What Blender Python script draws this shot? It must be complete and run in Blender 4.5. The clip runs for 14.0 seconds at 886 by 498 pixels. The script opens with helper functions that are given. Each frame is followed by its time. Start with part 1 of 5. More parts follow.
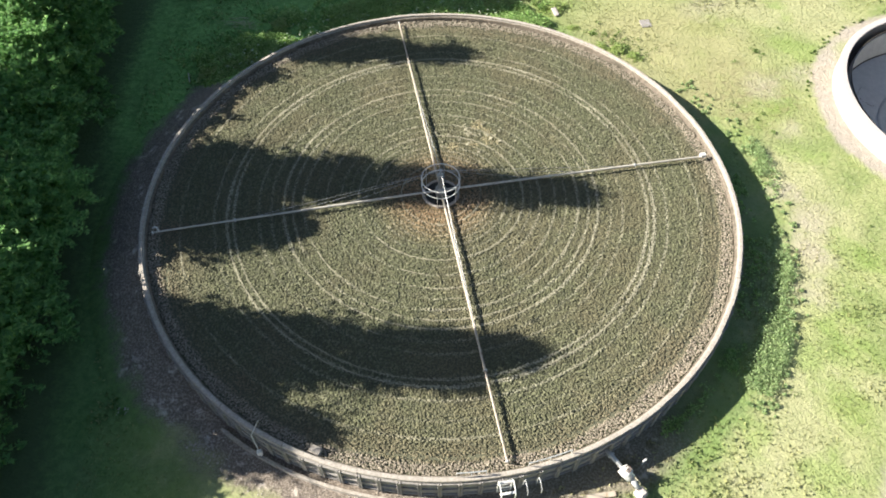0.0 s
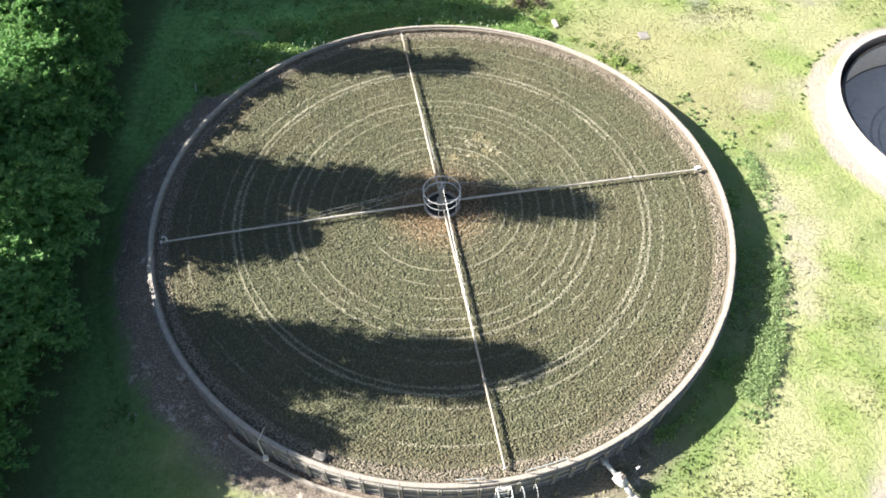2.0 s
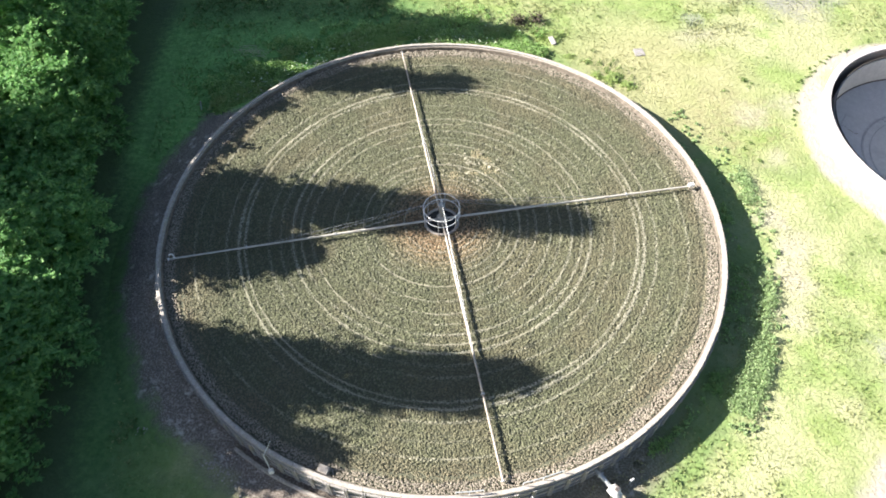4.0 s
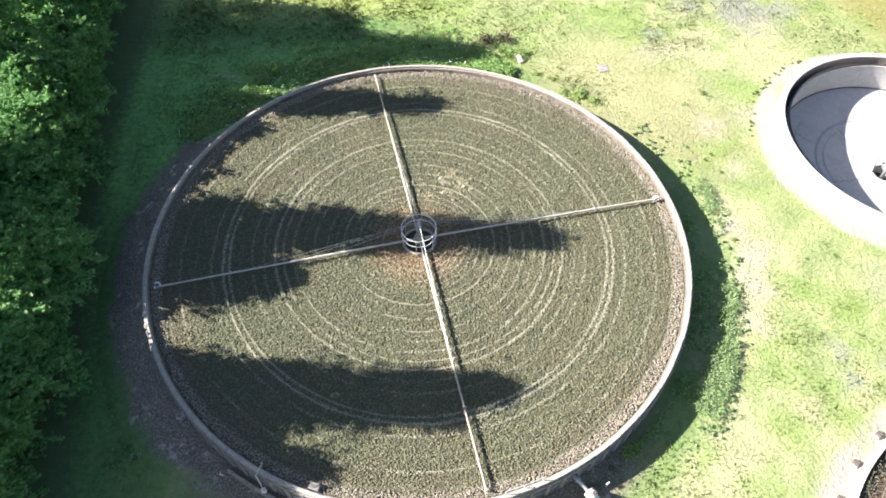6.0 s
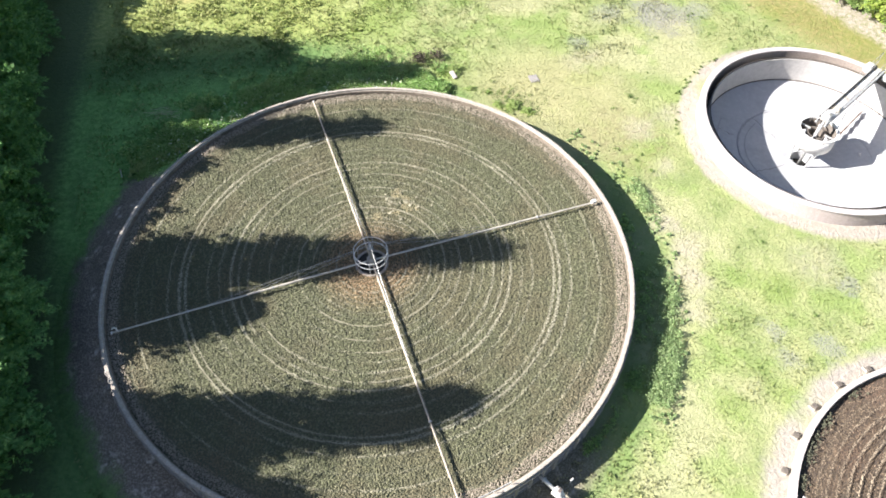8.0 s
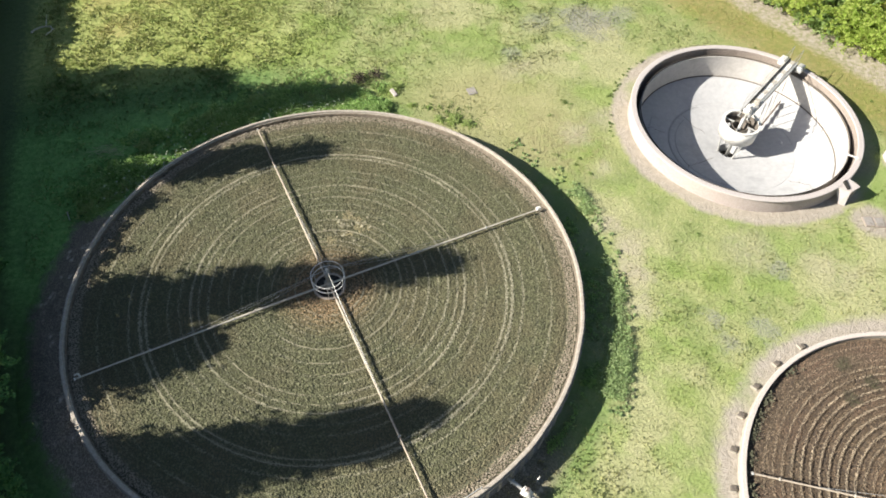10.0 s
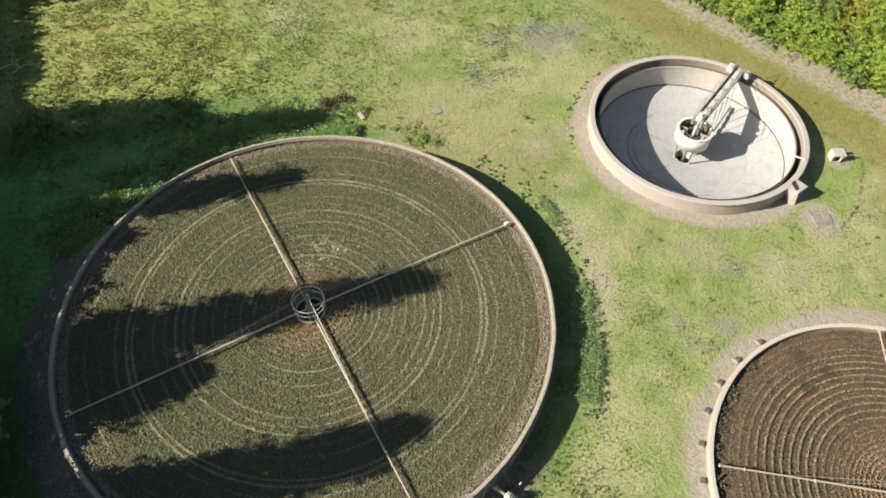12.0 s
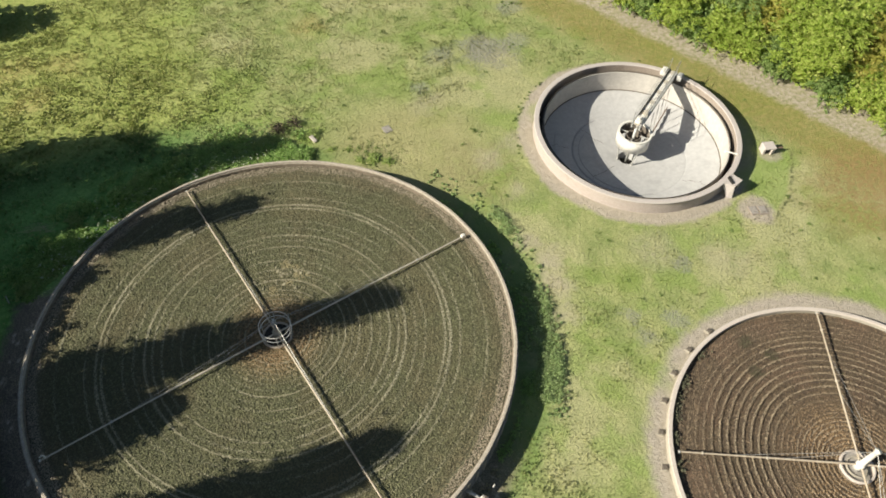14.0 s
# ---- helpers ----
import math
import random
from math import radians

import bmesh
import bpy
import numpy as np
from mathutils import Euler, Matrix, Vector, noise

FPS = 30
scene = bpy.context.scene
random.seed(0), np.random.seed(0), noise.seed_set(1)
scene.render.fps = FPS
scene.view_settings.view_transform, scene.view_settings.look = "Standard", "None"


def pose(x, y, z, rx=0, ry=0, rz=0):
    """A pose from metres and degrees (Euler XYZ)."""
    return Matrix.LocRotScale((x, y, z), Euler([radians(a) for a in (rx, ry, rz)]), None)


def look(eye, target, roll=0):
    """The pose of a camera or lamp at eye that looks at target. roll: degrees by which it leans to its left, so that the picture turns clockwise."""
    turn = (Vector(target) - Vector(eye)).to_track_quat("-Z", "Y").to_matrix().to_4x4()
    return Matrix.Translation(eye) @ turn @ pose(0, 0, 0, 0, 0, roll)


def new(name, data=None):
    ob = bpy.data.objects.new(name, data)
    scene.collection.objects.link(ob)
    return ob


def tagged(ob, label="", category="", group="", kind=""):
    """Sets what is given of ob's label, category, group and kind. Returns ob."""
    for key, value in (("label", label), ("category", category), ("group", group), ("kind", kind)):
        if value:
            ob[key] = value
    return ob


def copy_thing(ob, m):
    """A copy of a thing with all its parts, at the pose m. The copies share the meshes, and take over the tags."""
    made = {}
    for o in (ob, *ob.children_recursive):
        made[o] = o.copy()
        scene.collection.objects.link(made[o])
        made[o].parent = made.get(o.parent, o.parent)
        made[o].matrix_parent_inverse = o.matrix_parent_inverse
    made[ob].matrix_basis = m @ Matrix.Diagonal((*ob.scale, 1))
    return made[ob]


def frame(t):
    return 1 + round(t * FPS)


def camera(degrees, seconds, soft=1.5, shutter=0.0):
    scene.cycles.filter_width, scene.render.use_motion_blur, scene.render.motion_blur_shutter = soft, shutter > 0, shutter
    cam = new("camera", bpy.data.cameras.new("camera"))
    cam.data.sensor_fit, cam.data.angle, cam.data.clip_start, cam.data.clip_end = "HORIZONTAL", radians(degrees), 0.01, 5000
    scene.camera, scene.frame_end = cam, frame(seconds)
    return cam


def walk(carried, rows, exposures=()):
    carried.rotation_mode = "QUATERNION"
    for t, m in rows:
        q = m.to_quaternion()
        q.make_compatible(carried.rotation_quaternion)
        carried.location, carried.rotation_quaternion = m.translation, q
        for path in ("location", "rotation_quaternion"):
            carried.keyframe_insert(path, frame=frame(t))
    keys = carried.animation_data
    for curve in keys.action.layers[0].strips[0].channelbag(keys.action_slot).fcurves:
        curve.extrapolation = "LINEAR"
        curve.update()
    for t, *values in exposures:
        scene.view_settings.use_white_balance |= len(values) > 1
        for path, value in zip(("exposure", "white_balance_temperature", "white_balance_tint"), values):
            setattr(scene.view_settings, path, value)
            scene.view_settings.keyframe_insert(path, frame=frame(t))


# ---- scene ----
cam = camera(64.66, 14.0, soft=1.8)
PATH = [
    (0.0, pose(0.095, -17.469, 20.822, 36.688, 0.019, 0.015)),
    (0.5, pose(0.062, -17.406, 21.000, 36.463, -0.101, 0.120)),
    (1.0, pose(0.035, -17.380, 21.241, 36.372, -0.179, 0.162)),
    (1.5, pose(0.042, -17.405, 21.484, 36.430, -0.091, 0.184)),
    (2.0, pose(0.063, -17.459, 21.672, 36.408, -0.155, 0.254)),
    (2.5, pose(0.086, -17.449, 21.816, 36.464, -0.149, 0.334)),
    (3.0, pose(0.107, -17.437, 21.980, 36.609, -0.015, 0.331)),
    (5.5, pose(0.075, -17.520, 23.591, 36.601, -0.335, -1.125)),
    (6.0, pose(0.042, -17.544, 23.861, 36.691, -0.438, -2.494)),
    (6.5, pose(0.009, -17.552, 24.133, 36.756, -0.527, -3.954)),
    (7.0, pose(-0.014, -17.563, 24.401, 36.842, -0.607, -5.335)),
    (7.5, pose(-0.043, -17.558, 24.686, 36.899, -0.692, -6.918)),
    (8.0, pose(-0.072, -17.548, 24.982, 36.926, -0.824, -8.971)),
    (8.5, pose(-0.075, -17.511, 25.244, 36.875, -0.961, -10.948)),
    (11.0, pose(-0.205, -17.591, 26.946, 37.035, -1.137, -16.560)),
    (11.5, pose(-0.232, -17.634, 27.314, 37.083, -1.111, -17.309)),
    (12.0, pose(-0.278, -17.696, 27.702, 37.213, -1.114, -18.812)),
    (12.5, pose(-0.329, -17.736, 28.027, 37.311, -1.137, -20.308)),
    (13.0, pose(-0.383, -17.787, 28.340, 37.420, -1.186, -21.569)),
    (13.5, pose(-0.427, -17.859, 28.614, 37.619, -1.176, -22.829)),
    (14.0, pose(-0.442, -17.926, 28.843, 37.742, -1.318, -24.197)),
]
EXPOSURES = ((0.0, 1.56, 6300, 10), (3.0, 1.9, 6100, 12), (6.5, 1.97, 5950, 14), (8.5, 1.67, 6100, 14), (11.0, 1.0, 6650, 7), (14.0, 0.8, 6900, 6))
walk(cam, PATH, exposures=EXPOSURES)

# ---- light ----
SUN_EL, SUN_AZ = 31.0, -4.5
world = bpy.data.worlds.new("sky")
scene.world = world
world.use_nodes = True
sky = world.node_tree.nodes.new("ShaderNodeTexSky")
sky.sky_type = 'NISHITA'
sky.sun_disc = False
sky.sun_elevation = radians(SUN_EL)
sky.sun_rotation = radians(270 + SUN_AZ)
backing = world.node_tree.nodes["Background"]
world.node_tree.links.new(sky.outputs[0], backing.inputs[0])
backing.inputs[1].default_value = 0.045
sun = new("sun", bpy.data.lights.new("sun", 'SUN'))
sun.data.energy = 5.0
sun.data.angle = radians(0.5)
sun.data.color = (1.0, 0.94, 0.84)
sun.matrix_world = look((-math.cos(radians(SUN_AZ)), -math.sin(radians(SUN_AZ)), math.tan(radians(SUN_EL))), (0, 0, 0))


# ---- materials ----
class Nodes:
    """Short calls to wire a node material."""

    def __init__(self, name):
        self.m = bpy.data.materials.new(name)
        self.m.use_nodes = True
        self.t = self.m.node_tree
        self.bsdf = self.t.nodes["Principled BSDF"]
        self.out = self.t.nodes["Material Output"]
        self.xyz = self.t.nodes.new("ShaderNodeTexCoord").outputs["Object"]

    def put(self, socket, value):
        if hasattr(value, "is_output"):
            self.t.links.new(value, socket)
        else:
            socket.default_value = value

    def math(self, op, a, b=0.0, c=0.0):
        n = self.t.nodes.new("ShaderNodeMath")
        n.operation = op
        for s, v in zip(n.inputs, (a, b, c)):
            self.put(s, v)
        return n.outputs[0]

    def noise(self, scale, detail=4.0, rough=0.6, at=None):
        n = self.t.nodes.new("ShaderNodeTexNoise")
        self.put(n.inputs["Vector"], at or self.xyz)
        n.inputs["Scale"].default_value = scale
        n.inputs["Detail"].default_value = detail
        n.inputs["Roughness"].default_value = rough
        return n.outputs[0]

    def voronoi(self, scale):
        n = self.t.nodes.new("ShaderNodeTexVoronoi")
        self.put(n.inputs["Vector"], self.xyz)
        n.inputs["Scale"].default_value = scale
        return n.outputs["Distance"]

    def span(self, v, a, b, c=0.0, d=1.0):
        n = self.t.nodes.new("ShaderNodeMapRange")
        n.interpolation_type = 'SMOOTHSTEP'
        for s, x in zip(n.inputs, (v, a, b, c, d)):
            self.put(s, x)
        return n.outputs[0]

    def mix(self, f, a, b):
        n = self.t.nodes.new("ShaderNodeMix")
        n.data_type = 'RGBA'
        self.put(n.inputs[0], f)
        for s, v in ((n.inputs[6], a), (n.inputs[7], b)):
            self.put(s, (*v, 1.0) if isinstance(v, tuple) else v)
        return n.outputs[2]

    def ramp(self, v, stops):
        n = self.t.nodes.new("ShaderNodeValToRGB")
        self.put(n.inputs[0], v)
        e = n.color_ramp.elements
        while len(e) < len(stops):
            e.new(0.5)
        for k, (p, c) in zip(e, stops):
            k.position, k.color = p, (*c, 1.0)
        return n.outputs[0]

    def island(self):
        return self.t.nodes.new("ShaderNodeNewGeometry").outputs["Random Per Island"]

    def each(self):
        return self.t.nodes.new("ShaderNodeObjectInfo").outputs["Random"]

    def split(self):
        n = self.t.nodes.new("ShaderNodeSeparateXYZ")
        self.put(n.inputs[0], self.xyz)
        return n.outputs

    def dist(self, x, y):
        px, py, _ = self.split()
        dx, dy = self.math('SUBTRACT', px, x), self.math('SUBTRACT', py, y)
        return self.math('SQRT', self.math('ADD', self.math('MULTIPLY', dx, dx), self.math('MULTIPLY', dy, dy)))

    def done(self, colour, rough=0.9, bump=None, depth=0.02, metal=0.0, spec=0.3):
        self.put(self.bsdf.inputs["Base Color"], (*colour, 1.0) if isinstance(colour, tuple) else colour)
        self.put(self.bsdf.inputs["Roughness"], rough)
        self.bsdf.inputs["Metallic"].default_value = metal
        self.bsdf.inputs["Specular IOR Level"].default_value = spec
        if bump is not None:
            b = self.t.nodes.new("ShaderNodeBump")
            b.inputs["Distance"].default_value = depth
            b.inputs["Strength"].default_value = 1.0
            self.put(b.inputs["Height"], bump)
            self.t.links.new(b.outputs[0], self.bsdf.inputs["Normal"])
        return self.m


def concrete(name, light, dark, stain=(0.12, 0.11, 0.07), amount=0.5, fine=14.0):
    n = Nodes(name)
    big, small = n.noise(0.9, 5, 0.65), n.noise(fine, 5, 0.7)
    c = n.mix(n.span(small, 0.3, 0.75), dark, light)
    c = n.mix(n.math('MULTIPLY', n.span(big, 0.5, 0.72), amount), c, stain)
    c = n.mix(n.math('MULTIPLY', n.each(), 0.16), c, dark)
    return n.done(c, 0.92, small, 0.012)


def painted(name, c, worn, rough=0.5, metal=0.0):
    n = Nodes(name)
    spots = n.noise(6.0, 6, 0.7)
    col = n.mix(n.span(spots, 0.52, 0.68), c, worn)
    return n.done(col, rough, spots, 0.003, metal)


def leaves(name, stops, through_light=0.35):
    n = Nodes(name)
    tone = n.ramp(n.math('ADD', n.math('MULTIPLY', n.island(), 0.7), n.math('MULTIPLY', n.noise(0.5, 2), 0.35)), stops)
    n.done(n.mix(n.math('MULTIPLY', n.each(), 0.28), tone, stops[0][1]), 0.6, spec=0.25)
    colour = n.bsdf.inputs["Base Color"].links[0].from_socket
    tr = n.t.nodes.new("ShaderNodeBsdfTranslucent")
    n.put(tr.inputs[0], colour)
    mx = n.t.nodes.new("ShaderNodeMixShader")
    mx.inputs[0].default_value = through_light
    n.t.links.new(n.bsdf.outputs[0], mx.inputs[1])
    n.t.links.new(tr.outputs[0], mx.inputs[2])
    n.t.links.new(mx.outputs[0], n.out.inputs[0])
    return n.m


TANK = (23.33, 5.43)      # centre of the settling tank
LOW = (20.6, -15.5)     # centre of the low filter bed
RAG, PEG, STRAW_AT = (26.33, 4.98), (-11.35, 7.4), (-9.7, 11.6)     # small loose things


def ground_colour(n):
    """Grass, dry and bare patches and painted shade of the whole site: colour and relief height."""
    px, py, _ = n.split()
    big, mid, small, fine = n.noise(0.12, 3), n.noise(0.7, 5, 0.65), n.noise(3.5, 5, 0.7), n.noise(16.0, 4, 0.7)
    c = n.mix(n.span(mid, 0.35, 0.68), (0.21, 0.255, 0.09), (0.325, 0.34, 0.15))
    c = n.mix(n.math('MULTIPLY', n.span(big, 0.48, 0.62), 0.55), c, (0.43, 0.40, 0.235))
    c = n.mix(n.math('MULTIPLY', n.span(small, 0.56, 0.74), 0.62), c, (0.42, 0.395, 0.27))
    c = n.mix(n.math('MULTIPLY', n.span(fine, 0.52, 0.72), 0.38), c, (0.13, 0.165, 0.05))
    c = n.mix(n.math('MULTIPLY', n.span(n.noise(0.28, 4, 0.6), 0.5, 0.62), 0.55), c, n.mix(small, (0.155, 0.24, 0.045), (0.24, 0.325, 0.085)))
    c = n.mix(n.math('MULTIPLY', n.span(n.noise(6.5, 4, 0.75), 0.47, 0.62), 0.3), c, (0.12, 0.155, 0.045))
    wild = n.math('MULTIPLY', n.span(py, 13.0, 16.0), n.span(n.math('ADD', px, n.math('MULTIPLY', mid, 5.0)), 7.0, 0.0))
    c = n.mix(n.math('MULTIPLY', wild, 0.8), c, n.mix(n.span(small, 0.35, 0.65), (0.19, 0.245, 0.055), (0.34, 0.365, 0.11)))
    # greener grass, darkened as painted shade of the hedge and tall trees
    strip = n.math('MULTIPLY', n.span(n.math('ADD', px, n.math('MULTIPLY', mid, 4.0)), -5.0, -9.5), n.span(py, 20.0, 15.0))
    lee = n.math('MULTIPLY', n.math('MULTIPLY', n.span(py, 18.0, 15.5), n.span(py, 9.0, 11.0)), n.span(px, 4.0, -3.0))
    hedge_shade = n.math('MAXIMUM', strip, lee)
    c = n.mix(n.math('MULTIPLY', hedge_shade, 0.85), c, n.mix(n.span(small, 0.35, 0.7), (0.055, 0.135, 0.036), (0.115, 0.22, 0.065)))
    # brighter green painted in to lift the grass lying in the hedge's shade
    rank = n.math('MULTIPLY', n.math('MULTIPLY', n.span(n.math('ADD', py, n.math('MULTIPLY', mid, 3.0)), 17.0, 14.5), n.span(py, 1.0, 5.0)), n.span(px, 1.0, -4.0))
    c = n.mix(n.math('MULTIPLY', rank, n.span(mid, 0.3, 0.6, 0.5, 1.0)), c, n.mix(n.span(small, 0.35, 0.7), (0.135, 0.29, 0.072), (0.25, 0.43, 0.125)))
    # dark soil at the hedge foot, with the hedge's shade painted into its colour
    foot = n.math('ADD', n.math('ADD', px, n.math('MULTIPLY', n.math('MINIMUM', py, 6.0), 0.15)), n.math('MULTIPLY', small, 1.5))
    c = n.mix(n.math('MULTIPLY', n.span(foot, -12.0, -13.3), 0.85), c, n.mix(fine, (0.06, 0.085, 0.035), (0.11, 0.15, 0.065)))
    wob = n.math('MULTIPLY', n.math('SUBTRACT', mid, 0.5), 1.6)
    wob2 = n.math('MULTIPLY', n.math('SUBTRACT', small, 0.5), 0.8)
    edge = n.math('ADD', wob, wob2)
    soil = n.mix(n.span(small, 0.35, 0.7), (0.325, 0.282, 0.242), (0.405, 0.352, 0.305))
    earth = n.mix(n.span(fine, 0.42, 0.64), (0.14, 0.115, 0.09), (0.33, 0.275, 0.22))
    earth = n.mix(n.span(n.noise(1.6, 5, 0.7), 0.56, 0.68), earth, (0.47, 0.41, 0.345))
    earth = n.mix(n.math('MULTIPLY', n.span(n.noise(1.1, 4, 0.7), 0.5, 0.72), 0.55), earth, (0.09, 0.075, 0.06))
    # bare ring round the settling tank
    d = n.math('ADD', n.dist(TANK[0] + 0.1, TANK[1] + 0.1), n.math('MULTIPLY', edge, 0.6))
    c = n.mix(n.math('MULTIPLY', n.span(d, 7.2, 6.8), n.span(px, 29.5, 26.5, 0.3, 0.9)), c, soil)
    # bare ring round the low bed
    d = n.math('ADD', n.dist(LOW[0] + 0.25, LOW[1] - 0.35), n.math('MULTIPLY', edge, 0.7))
    c = n.mix(n.math('MULTIPLY', n.span(d, 9.5, 8.8), 0.92), c, soil)
    # earth strip along the hedge side of the big filter
    d = n.math('ADD', n.dist(0.25, 0.5), n.math('MULTIPLY', edge, 1.1))
    west = n.math('MULTIPLY', n.span(d, 13.3, 12.4), n.span(n.math('ADD', py, wob), 7.6, 6.6))
    west = n.math('MULTIPLY', west, n.span(n.math('ADD', px, wob), 3.5, 1.5))
    south = n.math('MULTIPLY', n.span(n.math('ADD', n.dist(0.0, 0.0), n.math('MULTIPLY', edge, 0.8)), 12.7, 11.9), n.span(py, -3.0, -8.0))
    # weedy green, painted darker over the band that the wall shades
    wall_shade_green = n.math('MULTIPLY', n.span(n.math('ADD', n.dist(0.0, 0.0), edge), 13.4, 12.6), n.span(px, 2.5, 5.5))
    c = n.mix(n.math('MULTIPLY', wall_shade_green, n.span(mid, 0.35, 0.6, 0.2, 0.65)), c, (0.11, 0.185, 0.055))
    south = n.math('MULTIPLY', south, n.span(n.math('ADD', px, n.math('MULTIPLY', edge, 1.5)), 9.0, 6.0))
    c = n.mix(n.math('MAXIMUM', west, n.math('MULTIPLY', south, 0.85)), c, earth)
    # worn track and bank along the far hedge
    k = n.math('ADD', n.math('ADD', n.math('MULTIPLY', px, 0.915), n.math('MULTIPLY', py, 0.404)), n.math('MULTIPLY', edge, 0.9))
    c = n.mix(n.math('MULTIPLY', n.span(k, 28.2, 30.6), 0.7), c, n.mix(n.span(small, 0.4, 0.65), (0.17, 0.165, 0.04), (0.27, 0.20, 0.075)))
    c = n.mix(n.math('MULTIPLY', n.span(k, 32.4, 33.3), n.span(small, 0.35, 0.6, 0.35, 0.95)), c, soil)
    # gravelly thin patch
    d = n.math('ADD', n.dist(19.0, 16.3), n.math('MULTIPLY', edge, 2.5))
    c = n.mix(n.math('MULTIPLY', n.span(d, 2.6, 1.0), n.span(fine, 0.42, 0.55)), c, (0.23, 0.215, 0.20))
    # thin dry grass north of the big filter
    d = n.math('ADD', n.dist(10.5, 9.5), n.math('MULTIPLY', edge, 2.5))
    c = n.mix(n.math('MULTIPLY', n.span(d, 6.0, 2.5), 0.5), c, (0.36, 0.31, 0.17))
    # lawn inside an old rut on the east side of the tank, bare ground by the hatch
    ring = n.math('ADD', n.dist(*TANK), n.math('MULTIPLY', edge, 0.25))
    side = n.math('MULTIPLY', n.span(px, 26.3, 27.4), n.span(py, 1.2, 0.2))
    c = n.mix(n.math('MULTIPLY', n.math('MULTIPLY', side, n.span(ring, 9.2, 8.9)), 0.6), c, (0.20, 0.29, 0.07))
    rut = n.math('MULTIPLY', n.span(n.math('ABSOLUTE', n.math('SUBTRACT', ring, 9.22)), 0.16, 0.03), n.span(small, 0.42, 0.6))
    c = n.mix(n.math('MULTIPLY', n.math('MULTIPLY', rut, side), 0.85), c, (0.06, 0.075, 0.03))
    d = n.math('ADD', n.dist(26.4, -2.1), n.math('MULTIPLY', edge, 0.6))
    c = n.mix(n.math('MULTIPLY', n.span(d, 1.25, 0.75), 0.85), c, soil)
    d = n.math('ADD', n.dist(30.0, 1.1), n.math('MULTIPLY', edge, 0.5))
    c = n.mix(n.math('MULTIPLY', n.span(d, 0.85, 0.45), 0.7), c, soil)
    # brownish mottled grass beside the big filter
    d = n.math('ADD', n.dist(13.6, 6.4), n.math('MULTIPLY', edge, 1.8))
    c = n.mix(n.math('MULTIPLY', n.span(d, 3.2, 1.2), n.span(n.noise(2.2, 4, 0.7), 0.42, 0.62, 0.1, 0.75)), c, (0.235, 0.21, 0.105))
    # thin pale worn grass
    for x, y, size, much in ((13.6, 0.9, 0.9, 0.8), (14.2, -0.6, 1.1, 0.8), (14.9, 4.4, 0.8, 0.6), (13.8, -2.2, 1.1, 0.85), (13.4, -4.0, 0.9, 0.8), (14.3, 7.2, 1.3, 0.6), (16.8, 7.9, 1.5, 0.6),
                             (13.0, 13.1, 1.6, 0.5), (19.5, -2.2, 2.0, 0.45), (23.0, -4.0, 2.0, 0.4)):
        d = n.math('ADD', n.dist(x, y), n.math('MULTIPLY', edge, 1.5))
        c = n.mix(n.math('MULTIPLY', n.span(d, size, size * 0.25), n.span(small, 0.3, 0.65, much * 0.4, much)), c, (0.38, 0.335, 0.25))
    # reddish dying grass on the east side
    d = n.math('ADD', n.dist(33.5, -4.0), n.math('MULTIPLY', edge, 3.0))
    c = n.mix(n.math('MULTIPLY', n.span(d, 5.5, 2.0), n.span(small, 0.35, 0.6, 0.2, 0.7)), c, (0.25, 0.15, 0.07))
    # grey thin gravelly ground
    for x, y, size in ((15.8, 16.9, 1.3), (18.6, 16.8, 1.5), (21.3, 16.6, 1.2), (13.3, 14.5, 0.8), (22.6, 20.2, 1.3), (16.3, -6.5, 0.8), (18.0, -6.3, 0.9), (20.4, -3.6, 0.7), (16.1, -5.3, 0.7)):
        d = n.math('ADD', n.dist(x, y), n.math('MULTIPLY', edge, 1.4))
        c = n.mix(n.math('MULTIPLY', n.span(d, size, size * 0.3), n.span(fine, 0.40, 0.58, 0.1, 0.75)), c, (0.255, 0.245, 0.225))
    # straw-coloured long grass by the hedge corner
    for x, y, size in ((-9.2, 22.4, 2.0), (-9.8, 25.8, 2.2), (-6.8, 25.3, 1.8), (8.8, 23.4, 1.9)):
        d = n.math('ADD', n.dist(x, y), n.math('MULTIPLY', edge, 1.8))
        c = n.mix(n.math('MULTIPLY', n.span(d, size, size * 0.2), n.span(small, 0.35, 0.6, 0.15, 0.65)), c, (0.37, 0.305, 0.125))
    # strong green growth
    for x, y, size in ((16.9, -3.1, 1.9), (12.9, -8.4, 1.4), (15.4, -8.2, 1.3), (14.0, 5.4, 1.2), (19.4, 9.6, 1.6), (2.0, 18.0, 3.4), (24.0, -3.3, 1.6)):
        d = n.math('ADD', n.dist(x, y), n.math('MULTIPLY', edge, 1.6))
        c = n.mix(n.math('MULTIPLY', n.span(d, size, size * 0.2), n.span(small, 0.3, 0.6, 0.2, 0.5)), c, (0.19, 0.27, 0.05))
    h = n.math('ADD', n.math('MULTIPLY', small, 1.0), n.math('ADD', n.math('MULTIPLY', fine, 0.5), n.math('MULTIPLY', n.noise(7.0, 2, 0.5), 0.5)))
    return c, h


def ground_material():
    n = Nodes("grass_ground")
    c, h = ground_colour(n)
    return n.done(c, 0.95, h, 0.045)


